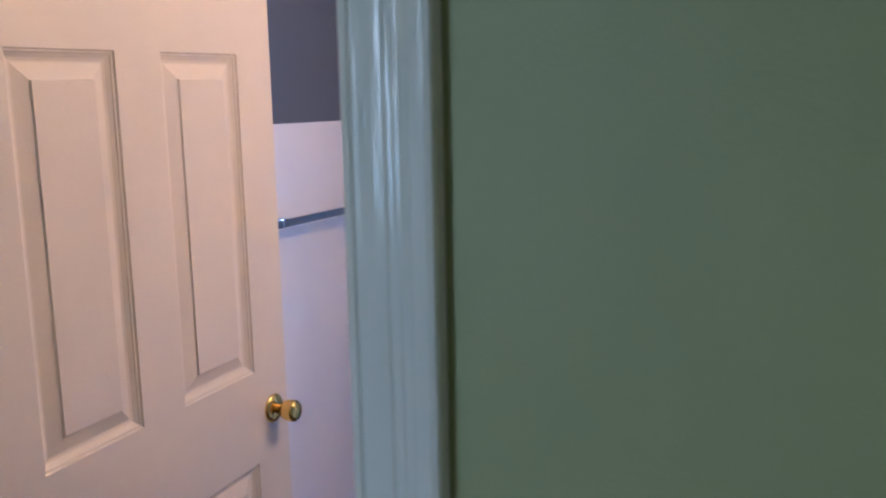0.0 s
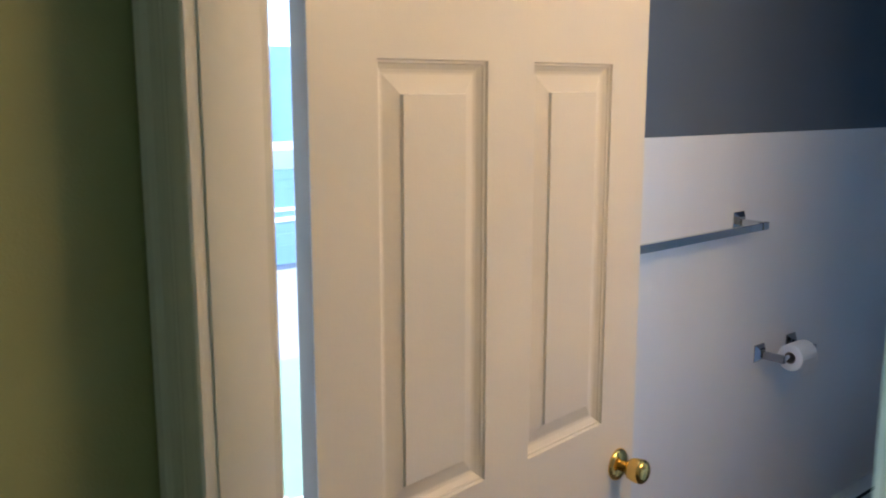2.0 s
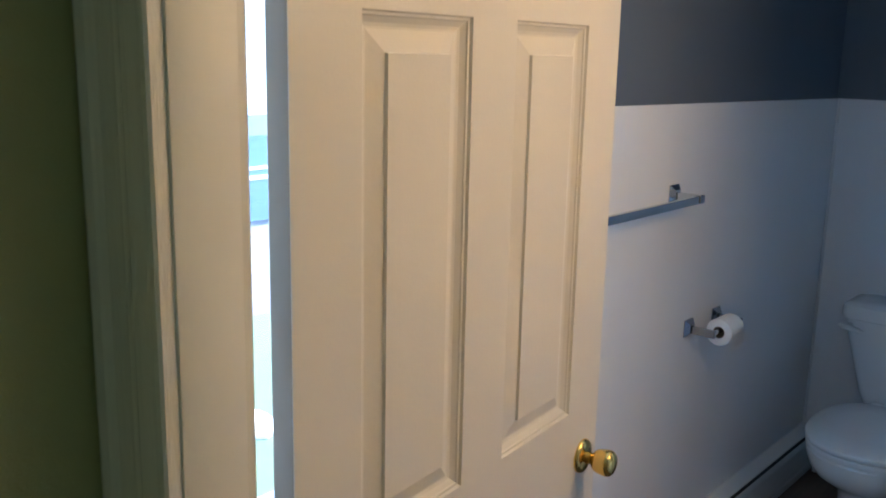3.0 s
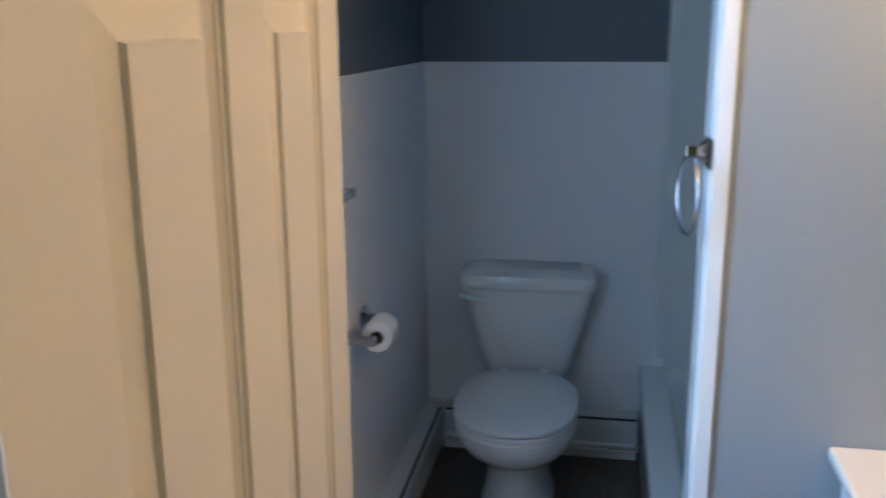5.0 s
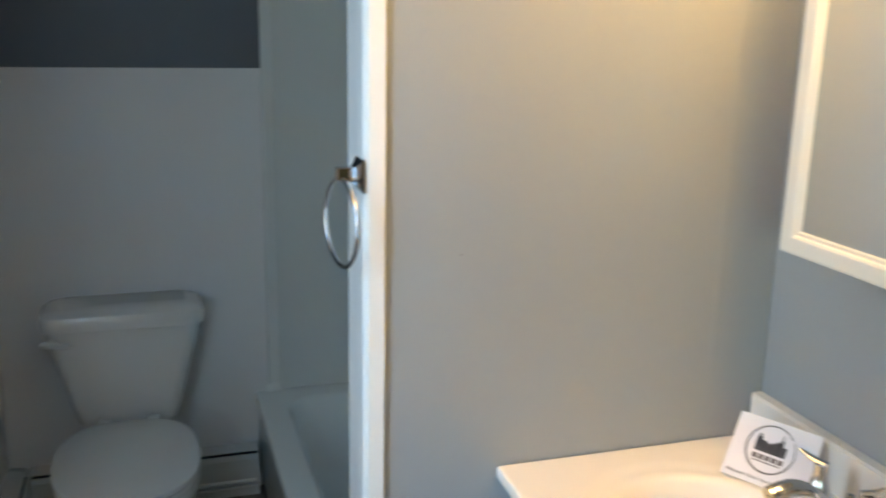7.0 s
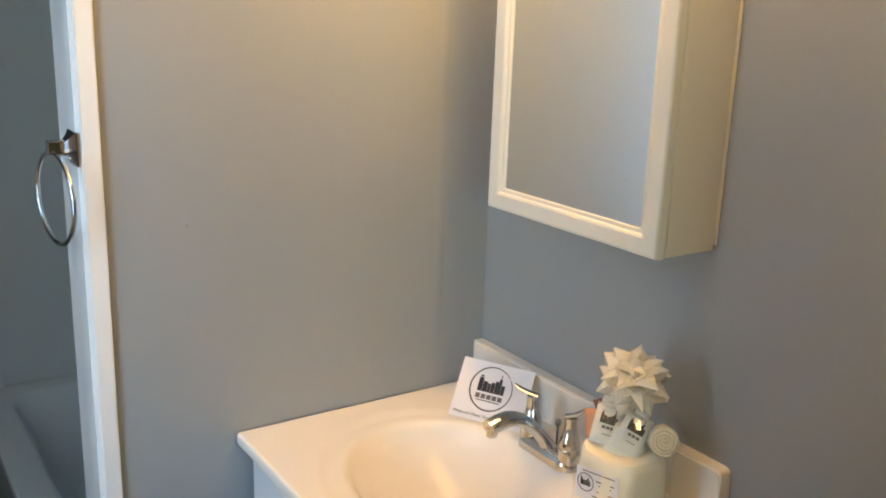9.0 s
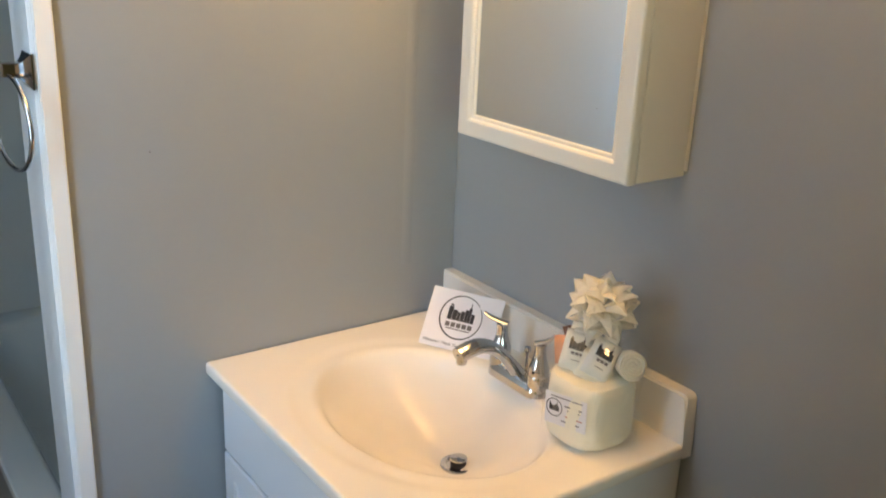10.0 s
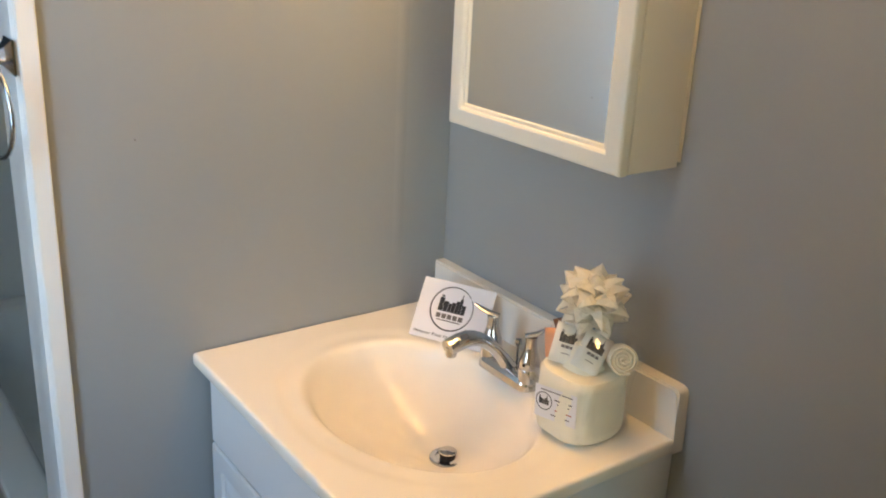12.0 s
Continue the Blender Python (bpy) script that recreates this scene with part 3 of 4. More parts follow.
lev = part("flush_lever", tube([(CX - 0.240, 3.772, 0.682), (CX - 0.225, 3.766, 0.682), (CX - 0.195, 3.762, 0.679), (CX - 0.165, 3.764, 0.674), (CX - 0.150, 3.768, 0.670)], [0.008, 0.013, 0.0125, 0.010, 0.004], flat=0.9), PLASTIC, wc, "white flush lever", smooth=True)
part("pivot", lathe([(0.013, 0), (0.013, 0.02), (0.009, 0.03)], Matrix.Translation((CX - 0.208, 3.803, 0.678)) @ Matrix.Rotation(radians(90), 4, 'X'), 16), PLASTIC, lev, smooth=True)

# ---- tub ----
TX0, TZ0 = 0.836, 0.370
tub = thing("bathtub", (1.29, 3.26, 0), "white alcove bathtub with flat apron", "bathtub")
ty0, ty1, tx1 = PY1 + 0.002, WY - 0.002, WX - 0.002
rings = [rrect(TX0 + o, ty0, tx1, ty1, 0.006, z, 4) for z, o in ((0.0, 0.02), (0.06, 0.02), (0.07, 0.012), (0.32, 0.012), (0.335, 0.0), (0.358, 0.0), (0.367, 0.002), (TZ0, 0.007))]
part("apron", loft(rings, cap=(True, False)), ENAMEL, tub, smooth=True)
g = []
for z, o, r in ((TZ0, None, 0), (TZ0 + 0.001, 0.085, 0.10), (TZ0 - 0.004, 0.094, 0.10), (TZ0 - 0.016, 0.102, 0.10), (0.25, 0.125, 0.11), (0.12, 0.16, 0.13), (0.085, 0.20, 0.14), (0.078, 0.27, 0.1)):
    g.append(rrect(TX0 + 0.007, ty0, tx1, ty1, 0.006, z, 4) if o is None else rrect(TX0 + o, ty0 + o, tx1 - o, ty1 - o, r, z, 4))
part("basin", loft(g, cap=(False, True)), ENAMEL, tub, smooth=True)

# tub surround panels
for nm, bx in (("surround_back", (0.886, WY - 0.006, TZ0 + 0.001, WX - 0.008, WY - 0.0005, 2.2)), ("surround_side", (WX - 0.0065, PY1 + 0.008, TZ0 + 0.001, WX - 0.0005, WY - 0.008, 2.2)), ("surround_front", (PX + 0.012, PY1 + 0.0005, TZ0 + 0.001, WX - 0.008, PY1 + 0.006, 2.2))):
    structure(nm, box(*bx, 0.001, 1), SURROUND, "pale grey tub surround panel", "tub surround")
poly = [(0, 0), (0, 0.009), (0.005, 0.014), (0.016, 0.015), (0.021, 0.009), (0.030, 0.009), (0.038, 0.004), (0.038, 0)]
b = prism(poly, (0.884, WY - 0.0065, TZ0 + 0.03), (1, 0, 0), (0, -1, 0), (0, 0, 1), 1.78)
loft([[(0.872, WY - 0.0065, TZ0 + 0.004), (0.93, WY - 0.0065, TZ0 + 0.004), (0.93, WY - 0.03, TZ0 + 0.004), (0.872, WY - 0.03, TZ0 + 0.004)], [(0.884, WY - 0.0065, TZ0 + 0.03), (0.922, WY - 0.0065, TZ0 + 0.03), (0.922, WY - 0.016, TZ0 + 0.03), (0.884, WY - 0.016, TZ0 + 0.03)]], bm=b)
structure("trim_surround_edge", b, ENAMEL, "white edge strip of the tub surround", "trim")

# ---- towel ring on the partition's end ----
RX, RY, RZ = 0.876, 2.427, 1.412
tr = thing("towel_ring", (RX, RY, RZ), "chrome towel ring on the white trim", "towel ring")
s_ = 0.029
b = loft([[(d, -w, -w), (d, w, -w), (d, w, w), (d, -w, w)] for d, w in ((0, s_), (0.003, s_), (0.007, s_ * 0.78), (0.012, s_ * 0.58), (0.018, s_ * 0.42), (0.024, s_ * 0.34))])
b.transform(Matrix.Translation((RX, RY, RZ)) @ Matrix.Rotation(math.pi, 4, 'Z'))
part("wall_plate", b, CHROME_DIM_REFLECT, tr)
part("post", box(0.832, RY - 0.009, RZ - 0.009, 0.867, RY + 0.009, RZ + 0.014, 0.002), CHROME_DIM_REFLECT, tr)
R = 0.079
cc = Vector((0.840, RY, RZ - 0.006 - R))
dr = Matrix.Rotation(radians(9.5), 3, 'Z')
pts = [cc + dr @ Vector((0, R * math.sin(2 * math.pi * k / 48), R * math.cos(2 * math.pi * k / 48))) for k in range(48)]
rings = []
for k, p in enumerate(pts):
    out = (p - cc).normalized()
    side = dr @ Vector((1, 0, 0))
    rings.append([p + out * 0.0042 * math.cos(a) + side * 0.0042 * math.sin(a) for a in (2 * math.pi * j / 10 for j in range(10))])
part("ring", loft(rings + [rings[0]], cap=(False, False)), CHROME, tr, smooth=True)

# ---- vanity ----
VY0, VY1, VX0, VZ = 1.680, PY0 - 0.002, 1.144, 0.824
van = thing("vanity_cabinet", (1.46, 2.03, 0), "white two-door vanity cabinet under a moulded sink top", "vanity")
b = box(1.19, VY0 + 0.018, 0.10, WX - 0.002, VY0 + 0.034, VZ - 0.029, 0.001, 1)
box(1.19, VY1 - 0.022, 0.10, WX - 0.002, VY1 - 0.006, VZ - 0.029, 0.001, 1, bm=b), box(1.19, VY0 + 0.035, 0.10, WX - 0.002, VY1 - 0.023, 0.116, bm=b)
box(1.19, VY0 + 0.035, 0.117, 1.206, VY1 - 0.023, VZ - 0.029, bm=b)
part("body", b, CABINET, van)
part("toe_kick", box(1.245, VY0 + 0.018, 0.0, WX - 0.002, VY1 - 0.006, 0.0995), CABINET, van)


def panel_front(y0, y1, z0, z1, x, thick=0.018, rail=0.045):
    """A front with a sunk, bevelled field; faces -x."""
    g = [[(x + d, y0 + q, z0 + q), (x + d, y1 - q, z0 + q), (x + d, y1 - q, z1 - q), (x + d, y0 + q, z1 - q)] for q, d in
         ((0, thick), (0, 0.003), (0.003, 0.0), (rail, 0.0), (rail + 0.004, 0.005), (rail + 0.010, 0.006), (rail + 0.030, 0.001), (rail + 0.033, 0.001))]
    return loft(g)


part("false_drawer", box(1.173, VY0 + 0.022, 0.624, 1.1895, VY1 - 0.010, 0.790, 0.003), CABINET, van)
mid = (VY0 + VY1) / 2 + 0.004
for ya, yb, hy in ((VY0 + 0.022, mid - 0.002, mid - 0.035), (mid + 0.002, VY1 - 0.010, mid + 0.035)):
    d = part("door", panel_front(ya, yb, 0.108, 0.617, 1.1715), CABINET, van)
    part("handle", lathe([(0.006, 0), (0.005, 0.012), (0.012, 0.018), (0.013, 0.024), (0.008, 0.028), (0, 0.028)], Matrix.Translation((1.1715, hy, 0.555)) @ Matrix.Rotation(radians(-90), 4, 'Y'), 16), CHROME, d, smooth=True)

# sink top: one moulded piece with the bowl sunk in it
top = thing("bathroom_sink", (1.44, 2.03, VZ), "glossy white moulded sink top with oval bowl", "sink")
BCX, BCY, BA, BB, BD = 1.435, 2.035, 0.195, 0.252, 0.146


def top_z(x, y):
    r = math.hypot((x - BCX) / BA, (y - BCY) / BB)
    z = 0.0
    ro = math.hypot((x - BCX + 0.005) / (BA + 0.045), (y - BCY) / (BB + 0.048))
    z -= 0.0035 * (1 - min(1, max(0, (ro - 0.95) / 0.08)))        # shallow step round the bowl
    if r < 1.10:
        k = max(0.0, min(1.0, (1.06 - r) / 0.16))
        z -= 0.014 * k * k * (3 - 2 * k)
        if r < 1.0:
            sx = math.hypot((x - BCX - 0.058 * (1 - r)) / BA, (y - BCY) / BB)
            z -= (BD - 0.014) * (1 - min(1, sx) ** 2) ** 1.15
    return z


NX, NY = 96, 120
b = bmesh.new()
gx = [VX0 + 0.006 + (1.729 - VX0 - 0.006) * i / NX for i in range(NX + 1)]
gy = [VY0 + 0.006 + (VY1 - VY0 - 0.008) * j / NY for j in range(NY + 1)]
gv = [[b.verts.new((x, y, VZ + top_z(x, y))) for y in gy] for x in gx]
for i in range(NX):
    for j in range(NY):
        b.faces.new((gv[i][j], gv[i + 1][j], gv[i + 1][j + 1], gv[i][j + 1]))
def offs(o):
    return [Vector((VX0 + 0.006 - o, VY1 - 0.002, 0)), Vector((VX0 + 0.006 - o, VY0 + 0.006 - o, 0)), Vector((1.729, VY0 + 0.006 - o, 0))]


prev = None
for o, z in ((0.0, 0.0), (0.003, -0.0009), (0.0055, -0.004), (0.006, -0.008), (0.006, -0.021), (0.004, -0.026), (0.0, -0.028), (-0.03, -0.028)):
    row = [b.verts.new(p + Vector((0, 0, VZ + z))) for p in offs(o)]
    if prev:
        for k in (0, 1):
            b.faces.new((prev[k], prev[k + 1], row[k + 1], row[k]))
    prev = row
part("basin_top", b, MARBLE, top, smooth=True)
# backsplash with a swept front end
sp = [(VY1, -0.028), (VY1, 0.094), (VY0 + 0.016, 0.094), (VY0 + 0.008, 0.091), (VY0 + 0.004, 0.084), (VY0 + 0.002, 0.045), (VY0 + 0.001, 0.022), (VY0, 0.008), (VY0, -0.004), (VY0, -0.028)]
b = prism([(y, z) for y, z in sp], (1.722, 0, VZ), (0, 1, 0), (0, 0, 1), (1, 0, 0), WX - 0.0005 - 1.722)
bmesh.ops.bevel(b, geom=[e for e in b.edges if abs(e.verts[0].co.x - e.verts[1].co.x) < 1e-5 and min(e.verts[0].co.x, e.verts[1].co.x) < 1.7225], offset=0.004, segments=3, affect='EDGES')
part("backsplash", b, MARBLE, top, smooth=True)
DRX, DRY = BCX + 0.062, BCY - 0.012
DZ = VZ - BD - 0.002
drain = part("drain", lathe([(0.036, 0.0015), (0.035, 0.0045), (0.030, 0.0055), (0.0245, 0.003), (0.023, -0.012), (0.0, -0.012)], Matrix.Translation((DRX, DRY, DZ)), 32), CHROME, top, "chrome drain ring", smooth=True)
part("stopper", lathe([(0.0, 0.0185), (0.013, 0.018), (0.017, 0.0165), (0.0175, 0.0145), (0.014, 0.0135), (0.0, 0.0135)], Matrix.Translation((DRX, DRY, DZ + 0.001)), 24), CHROME, drain, smooth=True)
part("stopper_body", lathe([(0.0145, 0.0134), (0.0155, 0.008), (0.0155, -0.011), (0, -0.011)], Matrix.Translation((DRX, DRY, DZ + 0.001)), 24), INK, drain, smooth=True)

# ---- faucet ----
FX, FY = 1.633, 2.021
fa = thing("faucet", (FX, FY, VZ), "chrome centreset bathroom faucet with two levers", "faucet")
rings = [rrect(FX - 0.026 - o, FY - 0.078 - o, FX + 0.026 + o, FY + 0.078 + o, 0.0255 + o, VZ - 0.003 + z, 8) for z, o in ((0.0, 0.0), (0.006, 0.0), (0.016, -0.002), (0.022, -0.006), (0.025, -0.011))]
part("base", loft(rings), CHROME, fa, smooth=True)
path = []
for k in range(15):
    t = k / 14
    path.append((FX - 0.002 - 0.150 * t ** 1.15, FY, VZ + 0.014 + 0.090 * math.sin(min(1.0, t * 1.22) * math.pi / 2) - 0.012 * max(0, t - 0.55) ** 1.6 / 0.45 ** 1.6))
part("spout", tube(path, [0.020, 0.017, 0.0155, 0.0145, 0.014, 0.014, 0.0145, 0.0152, 0.016, 0.017, 0.0178, 0.0184, 0.0187, 0.0184, 0.017], 18, 0.85), CHROME, fa, smooth=True)
tip = Vector(path[-1])
part("aerator", lathe([(0.0095, -0.0185), (0.0105, -0.017), (0.0105, 0.0), (0.0, 0.0)], Matrix.Translation(tip + Vector((0.009, 0, 0))), 18), CHROME, fa, smooth=True)
for s in (-1, 1):
    hy = FY + s * 0.0575
    hnd = part("handle", lathe([(0.0215, 0.0), (0.0215, 0.026), (0.0205, 0.028), (0.0210, 0.030), (0.0200, 0.042), (0.0160, 0.053), (0.0122, 0.067), (0.0110, 0.080), (0.0122, 0.088), (0.0115, 0.091), (0.0, 0.092)], Matrix.Translation((FX, hy, VZ + 0.012)), 24), CHROME, fa, "chrome flared handle post", smooth=True)
    dv = Vector((-0.55, 0.84, 0)) if s > 0 else Vector((0.80, -0.60, 0))
    reach = 1.0 if s > 0 else 0.62
    p = Vector((FX, hy, VZ + 0.103))
    part("lever", tube([p - dv * 0.012, p + dv * 0.012 * reach + Vector((0, 0, 0.004)), p + dv * 0.026 * reach + Vector((0, 0, 0.009)), p + dv * 0.039 * reach + Vector((0, 0, 0.016))], [0.009, 0.0095, 0.008, 0.004], 14, 0.45), CHROME, hnd, smooth=True)
    part("index_dot", lathe([(0.003, 0), (0.003, 0.001), (0, 0.001)], Matrix.Translation((FX - 0.0195, hy - 0.006, VZ + 0.05)) @ Matrix.Rotation(radians(-90), 4, 'Y'), 10), INK, hnd)
part("lift_rod", lathe([(0.0028, 0.0), (0.0028, 0.036), (0.006, 0.040), (0.0072, 0.045), (0.0060, 0.051), (0.0, 0.053)], Matrix.Translation((FX + 0.020, FY, VZ + 0.018)), 14), CHROME, fa, smooth=True)


# ---- printed card ----
def skyline(parent, o, u, v, w, h, mt, n=None, name="print"):
    """A small skyline mark of plain bars on a flat thing; n is the way off the paper."""
    nn = n
    bars = ((0.0, 0.17, 0.0, 0.86), (0.03, 0.14, 0.90, 1.0), (0.18, 0.35, 0.0, 0.66), (0.36, 0.47, 0.0, 0.56), (0.48, 0.62, 0.0, 0.66), (0.63, 0.75, 0.0, 0.80), (0.755, 0.86, 0.0, 0.96), (0.79, 0.82, 0.96, 1.25), (0.87, 1.0, 0.0, 0.60))
    bb = bmesh.new()
    for a, c, e, g in bars:
        q = [o + u * w * x + v * h * y for x, y in ((a, e), (c, e), (c, g), (a, g))]
        loft([q, [p + nn * 0.0004 for p in q]], bm=bb)
    return part(name, bb, mt, parent)


def bars_on(parent, o, u, v, n, items, mt, name="print"):
    bb = bmesh.new()
    for a, e, w, h in items:
        q = [o + u * x + v * y for x, y in ((a, e), (a + w, e), (a + w, e + h), (a, e + h))]
        loft([q, [p + n * 0.0004 for p in q]], bm=bb)
    return part(name, bb, mt, parent)


def disc_ring(parent, c, u, v, n, r0, r1, mt, a0=0, a1=360, name="print"):
    bb = bmesh.new()
    k = 48
    ring2 = []
    for i in range(k + 1):
        a = radians(a0 + (a1 - a0) * i / k)
        wd = (r1 - r0) * (0.45 + 0.55 * math.sin(math.pi * i / k)) if a1 - a0 < 360 else (r1 - r0)
        d = u * math.cos(a) + v * math.sin(a)
        ring2.append([c + d * (r1 - wd), c + d * r1, c + d * r1 + n * 0.0004, c + d * (r1 - wd) + n * 0.0004])
    loft(ring2, cap=(True, True), bm=bb)
    return part(name, bb, mt, parent)


c_bl, c_tl, c_tr = Vector((1.563, 2.269, 0.8255)), Vector((1.625, 2.304, 0.933)), Vector((1.709, 2.164, 0.928))
cu = (c_tr - c_tl)
cw_ = cu.length
cu.normalize()
cv = (c_tl - c_bl)
cv = (cv - cu * cv.dot(cu))
ch_ = cv.length
cv.normalize()
cn = cu.cross(cv).normalized()
card = thing("welcome_card", c_bl, "white printed card leaning against the backsplash", "card")
q = [c_bl, c_bl + cu * cw_, c_bl + cu * cw_ + cv * ch_, c_bl + cv * ch_]
part("sheet", loft([[p - cn * 0.0008 for p in q], q]), CARD, card)
cc = c_bl + cu * (cw_ * 0.47) + cv * (ch_ * 0.56) + cn * 0.0003
disc_ring(card, cc, cu, cv, cn, 0.0450, 0.0482, INK, 40, 395)
skyline(card, cc - cu * 0.030 - cv * 0.008, cu, cv, 0.060, 0.034, INK, cn)
bars_on(card, cc - cu * 0.030 - cv * 0.023, cu, cv, cn, [(0.0, 0, 0.010, 0.010), (0.0125, 0, 0.010, 0.010), (0.025, 0, 0.010, 0.010), (0.0375, 0, 0.010, 0.010), (0.050, 0, 0.010, 0.010)], INK_GREY)
bars_on(card, cc - cu * 0.027 - cv * 0.028, cu, cv, cn, [(0, 0, 0.054, 0.0022)], INK_GREY)
tx = bpy.data.curves.new("greeting", 'FONT')
tx.body, tx.size, tx.shear, tx.extrude = "Welcome! Thank You for", 0.0092, 0.4, 0.0002
tx.materials.append(INK)
to = new("greeting", tx)
mm = Matrix.Identity(4)
for k, ax in enumerate((cu, cv, cn)):
    for r in range(3):
        mm[r][k] = ax[r]
mm.translation = c_bl + cu * 0.006 + cv * 0.009 + cn * 0.0008
bpy.context.view_layer.update()
me = bpy.data.meshes.new_from_object(to)
bpy.data.objects.remove(to)
gt = new("lettering", me)
gt.parent = card
gt.matrix_basis = root_inverse(card) @ mm

# ---- gift bundle ----
GX, GY = 1.609, 1.801
gift = thing("gift_bundle", (GX, GY, VZ), "wrapped cream towel bundle with toiletries and bow", "gift")


def squircle(cx, cy, hx, hy, z, p=3.4, n=40, wob=0.0, crease=0.0):
    out = []
    for i in range(n):
        a = 2 * math.pi * i / n
        c, s = math.cos(a), math.sin(a)
        k = 1 + wob * noise.noise(Vector((c * 2, s * 2, z * 25))) - crease * max(0.0, 0.25 - abs(noise.noise(Vector((c * 1.9 + z * 4, s * 1.9, z * 7)))))
        out.append((cx + hx * k * math.copysign(abs(c) ** (2 / p), c), cy + hy * k * math.copysign(abs(s) ** (2 / p), s), z))
    return out


rings = [squircle(GX, GY, 0.0665 * k, 0.0665 * k, VZ + z, 2.9, 96, 0.05, 0.09) for z, k in ((0.0005, 0.86), (0.005, 0.95), (0.014, 1.0), (0.030, 1.03), (0.050, 1.035), (0.075, 1.03), (0.100, 1.02), (0.112, 0.99), (0.118, 0.93), (0.120, 0.80), (0.119, 0.5), (0.135, 0.36), (0.16, 0.26))]
part("towel", loft(rings), TOWEL, gift, "folded cream terry towel", smooth=True)
# tag tied to the front
tu, tv, tn = Vector((0.22, -0.97, 0.06)).normalized(), Vector((0.02, 0.06, 1)), Vector((-1, 0, 0))
tn = tu.cross(tv).normalized()
tv = tn.cross(tu).normalized()
to_ = Vector((GX - 0.079, GY + 0.028, VZ + 0.036))
q = [to_, to_ + tu * 0.084, to_ + tu * 0.084 + tv * 0.058, to_ + tv * 0.058]
tag = part("tag", loft([[p - tn * 0.0006 for p in q], q]), CARD, gift, "small white printed tag")
tc_ = to_ + tu * 0.019 + tv * 0.031 + tn * 0.0003
disc_ring(tag, tc_, tu, tv, tn, 0.015, 0.0165, INK)
skyline(tag, tc_ - tu * 0.010 - tv * 0.006, tu, tv, 0.020, 0.015, INK, tn)
bars_on(tag, to_ + tn * 0.0003, tu, tv, tn, [(0.012, 0.0505, 0.040, 0.0018), (0.054, 0.0505, 0.022, 0.0018), (0.040, 0.0375, 0.014, 0.0023), (0.0555, 0.0375, 0.010, 0.0023), (0.067, 0.0375, 0.008, 0.0023), (0.046, 0.031, 0.010, 0.0023), (0.0575, 0.031, 0.013, 0.0023), (0.034, 0.009, 0.010, 0.0020), (0.046, 0.009, 0.009, 0.0020), (0.057, 0.009, 0.014, 0.0020)], INK_GREY)
bars_on(tag, to_ + tn * 0.0003, tu, tv, tn, [(0.042, 0.019, 0.008, 0.0020), (0.0515, 0.019, 0.024, 0.0018)], INK_RED)


def pillow(cx, cy, cz, w, h, t, rot, mt, name, label):
    """A small filled packet, sealed flat at its edges."""
    n, m = 10, 12
    bb = bmesh.new()
    for sgn in (-1, 1):
        vv = []
        for i in range(n + 1):
            rowv = []
            for j in range(m + 1):
                u, v = 2 * i / n - 1, 2 * j / m - 1
                k = (max(0, 1 - u ** 4) * max(0, 1 - v ** 4)) ** 0.5
                rowv.append(bb.verts.new((u * w / 2, sgn * (t / 2 * k + 0.0004), v * h / 2)))
            vv.append(rowv)
        for i in range(n):
            for j in range(m):
                bb.faces.new((vv[i][j], vv[i + 1][j], vv[i + 1][j + 1], vv[i][j + 1]))
    bmesh.ops.remove_doubles(bb, verts=bb.verts[:], dist=0.0009)
    mx = Matrix.Translation((cx, cy, cz)) @ Euler([radians(a) for a in rot]).to_matrix().to_4x4()
    bb.transform(mx)
    return part(name, bb, mt, gift, label, smooth=True), mx


for cx, cy, cz, rot, lab in ((1.597, 1.834, 0.974, (-30, 12, -44), "white toiletry tube"), (1.608, 1.784, 0.976, (-34, 26, -46), "white toiletry tube with a cap")):
    pk, mx = pillow(cx, cy, cz, 0.050, 0.070, 0.024, rot, SACHET, "tube", lab)
    r3 = mx.to_3x3()
    uu, vv_, nn_ = r3 @ Vector((1, 0, 0)), r3 @ Vector((0, 0, 1)), r3 @ Vector((0, -1, 0))
    o = mx.translation + nn_ * 0.0126
    skyline(pk, o - uu * 0.016 + vv_ * 0.000, uu, vv_, 0.030, 0.021, INK, nn_)
    bars_on(pk, o - uu * 0.010 - vv_ * 0.009, uu, vv_, nn_, [(0, 0, 0.006, 0.005), (0.0075, 0, 0.006, 0.005), (0.015, 0, 0.006, 0.005)], INK_GREY)
    bars_on(pk, o - uu * 0.008 - vv_ * 0.019, uu, vv_, nn_, [(0, 0, 0.016, 0.0012)], INK_GREY)
    part("cap", lathe([(0.0, 0.0), (0.0125, 0.0), (0.0135, 0.003), (0.0135, 0.016), (0.012, 0.018), (0.0, 0.018)], mx @ Matrix.Translation((0, 0, 0.032)), 20), SACHET, pk, "round white cap", smooth=True)
pillow(1.603, 1.866, 0.962, 0.046, 0.052, 0.022, (-15, -15, -70), PEACH, "packet", "peach coloured toiletry packet")
pillow(1.616, 1.866, 0.988, 0.030, 0.036, 0.016, (-8, -24, -62), COCOA, "packet", "small brown toiletry packet")
# rolled wash cloth, its end turned outwards
ROLL = Matrix.Translation((1.643, 1.748, 0.972)) @ Vector((-0.62, -0.70, 0.36)).to_track_quat('Z', 'Y').to_matrix().to_4x4()
bb = bmesh.new()
NR = 90
outer, inner = [], []
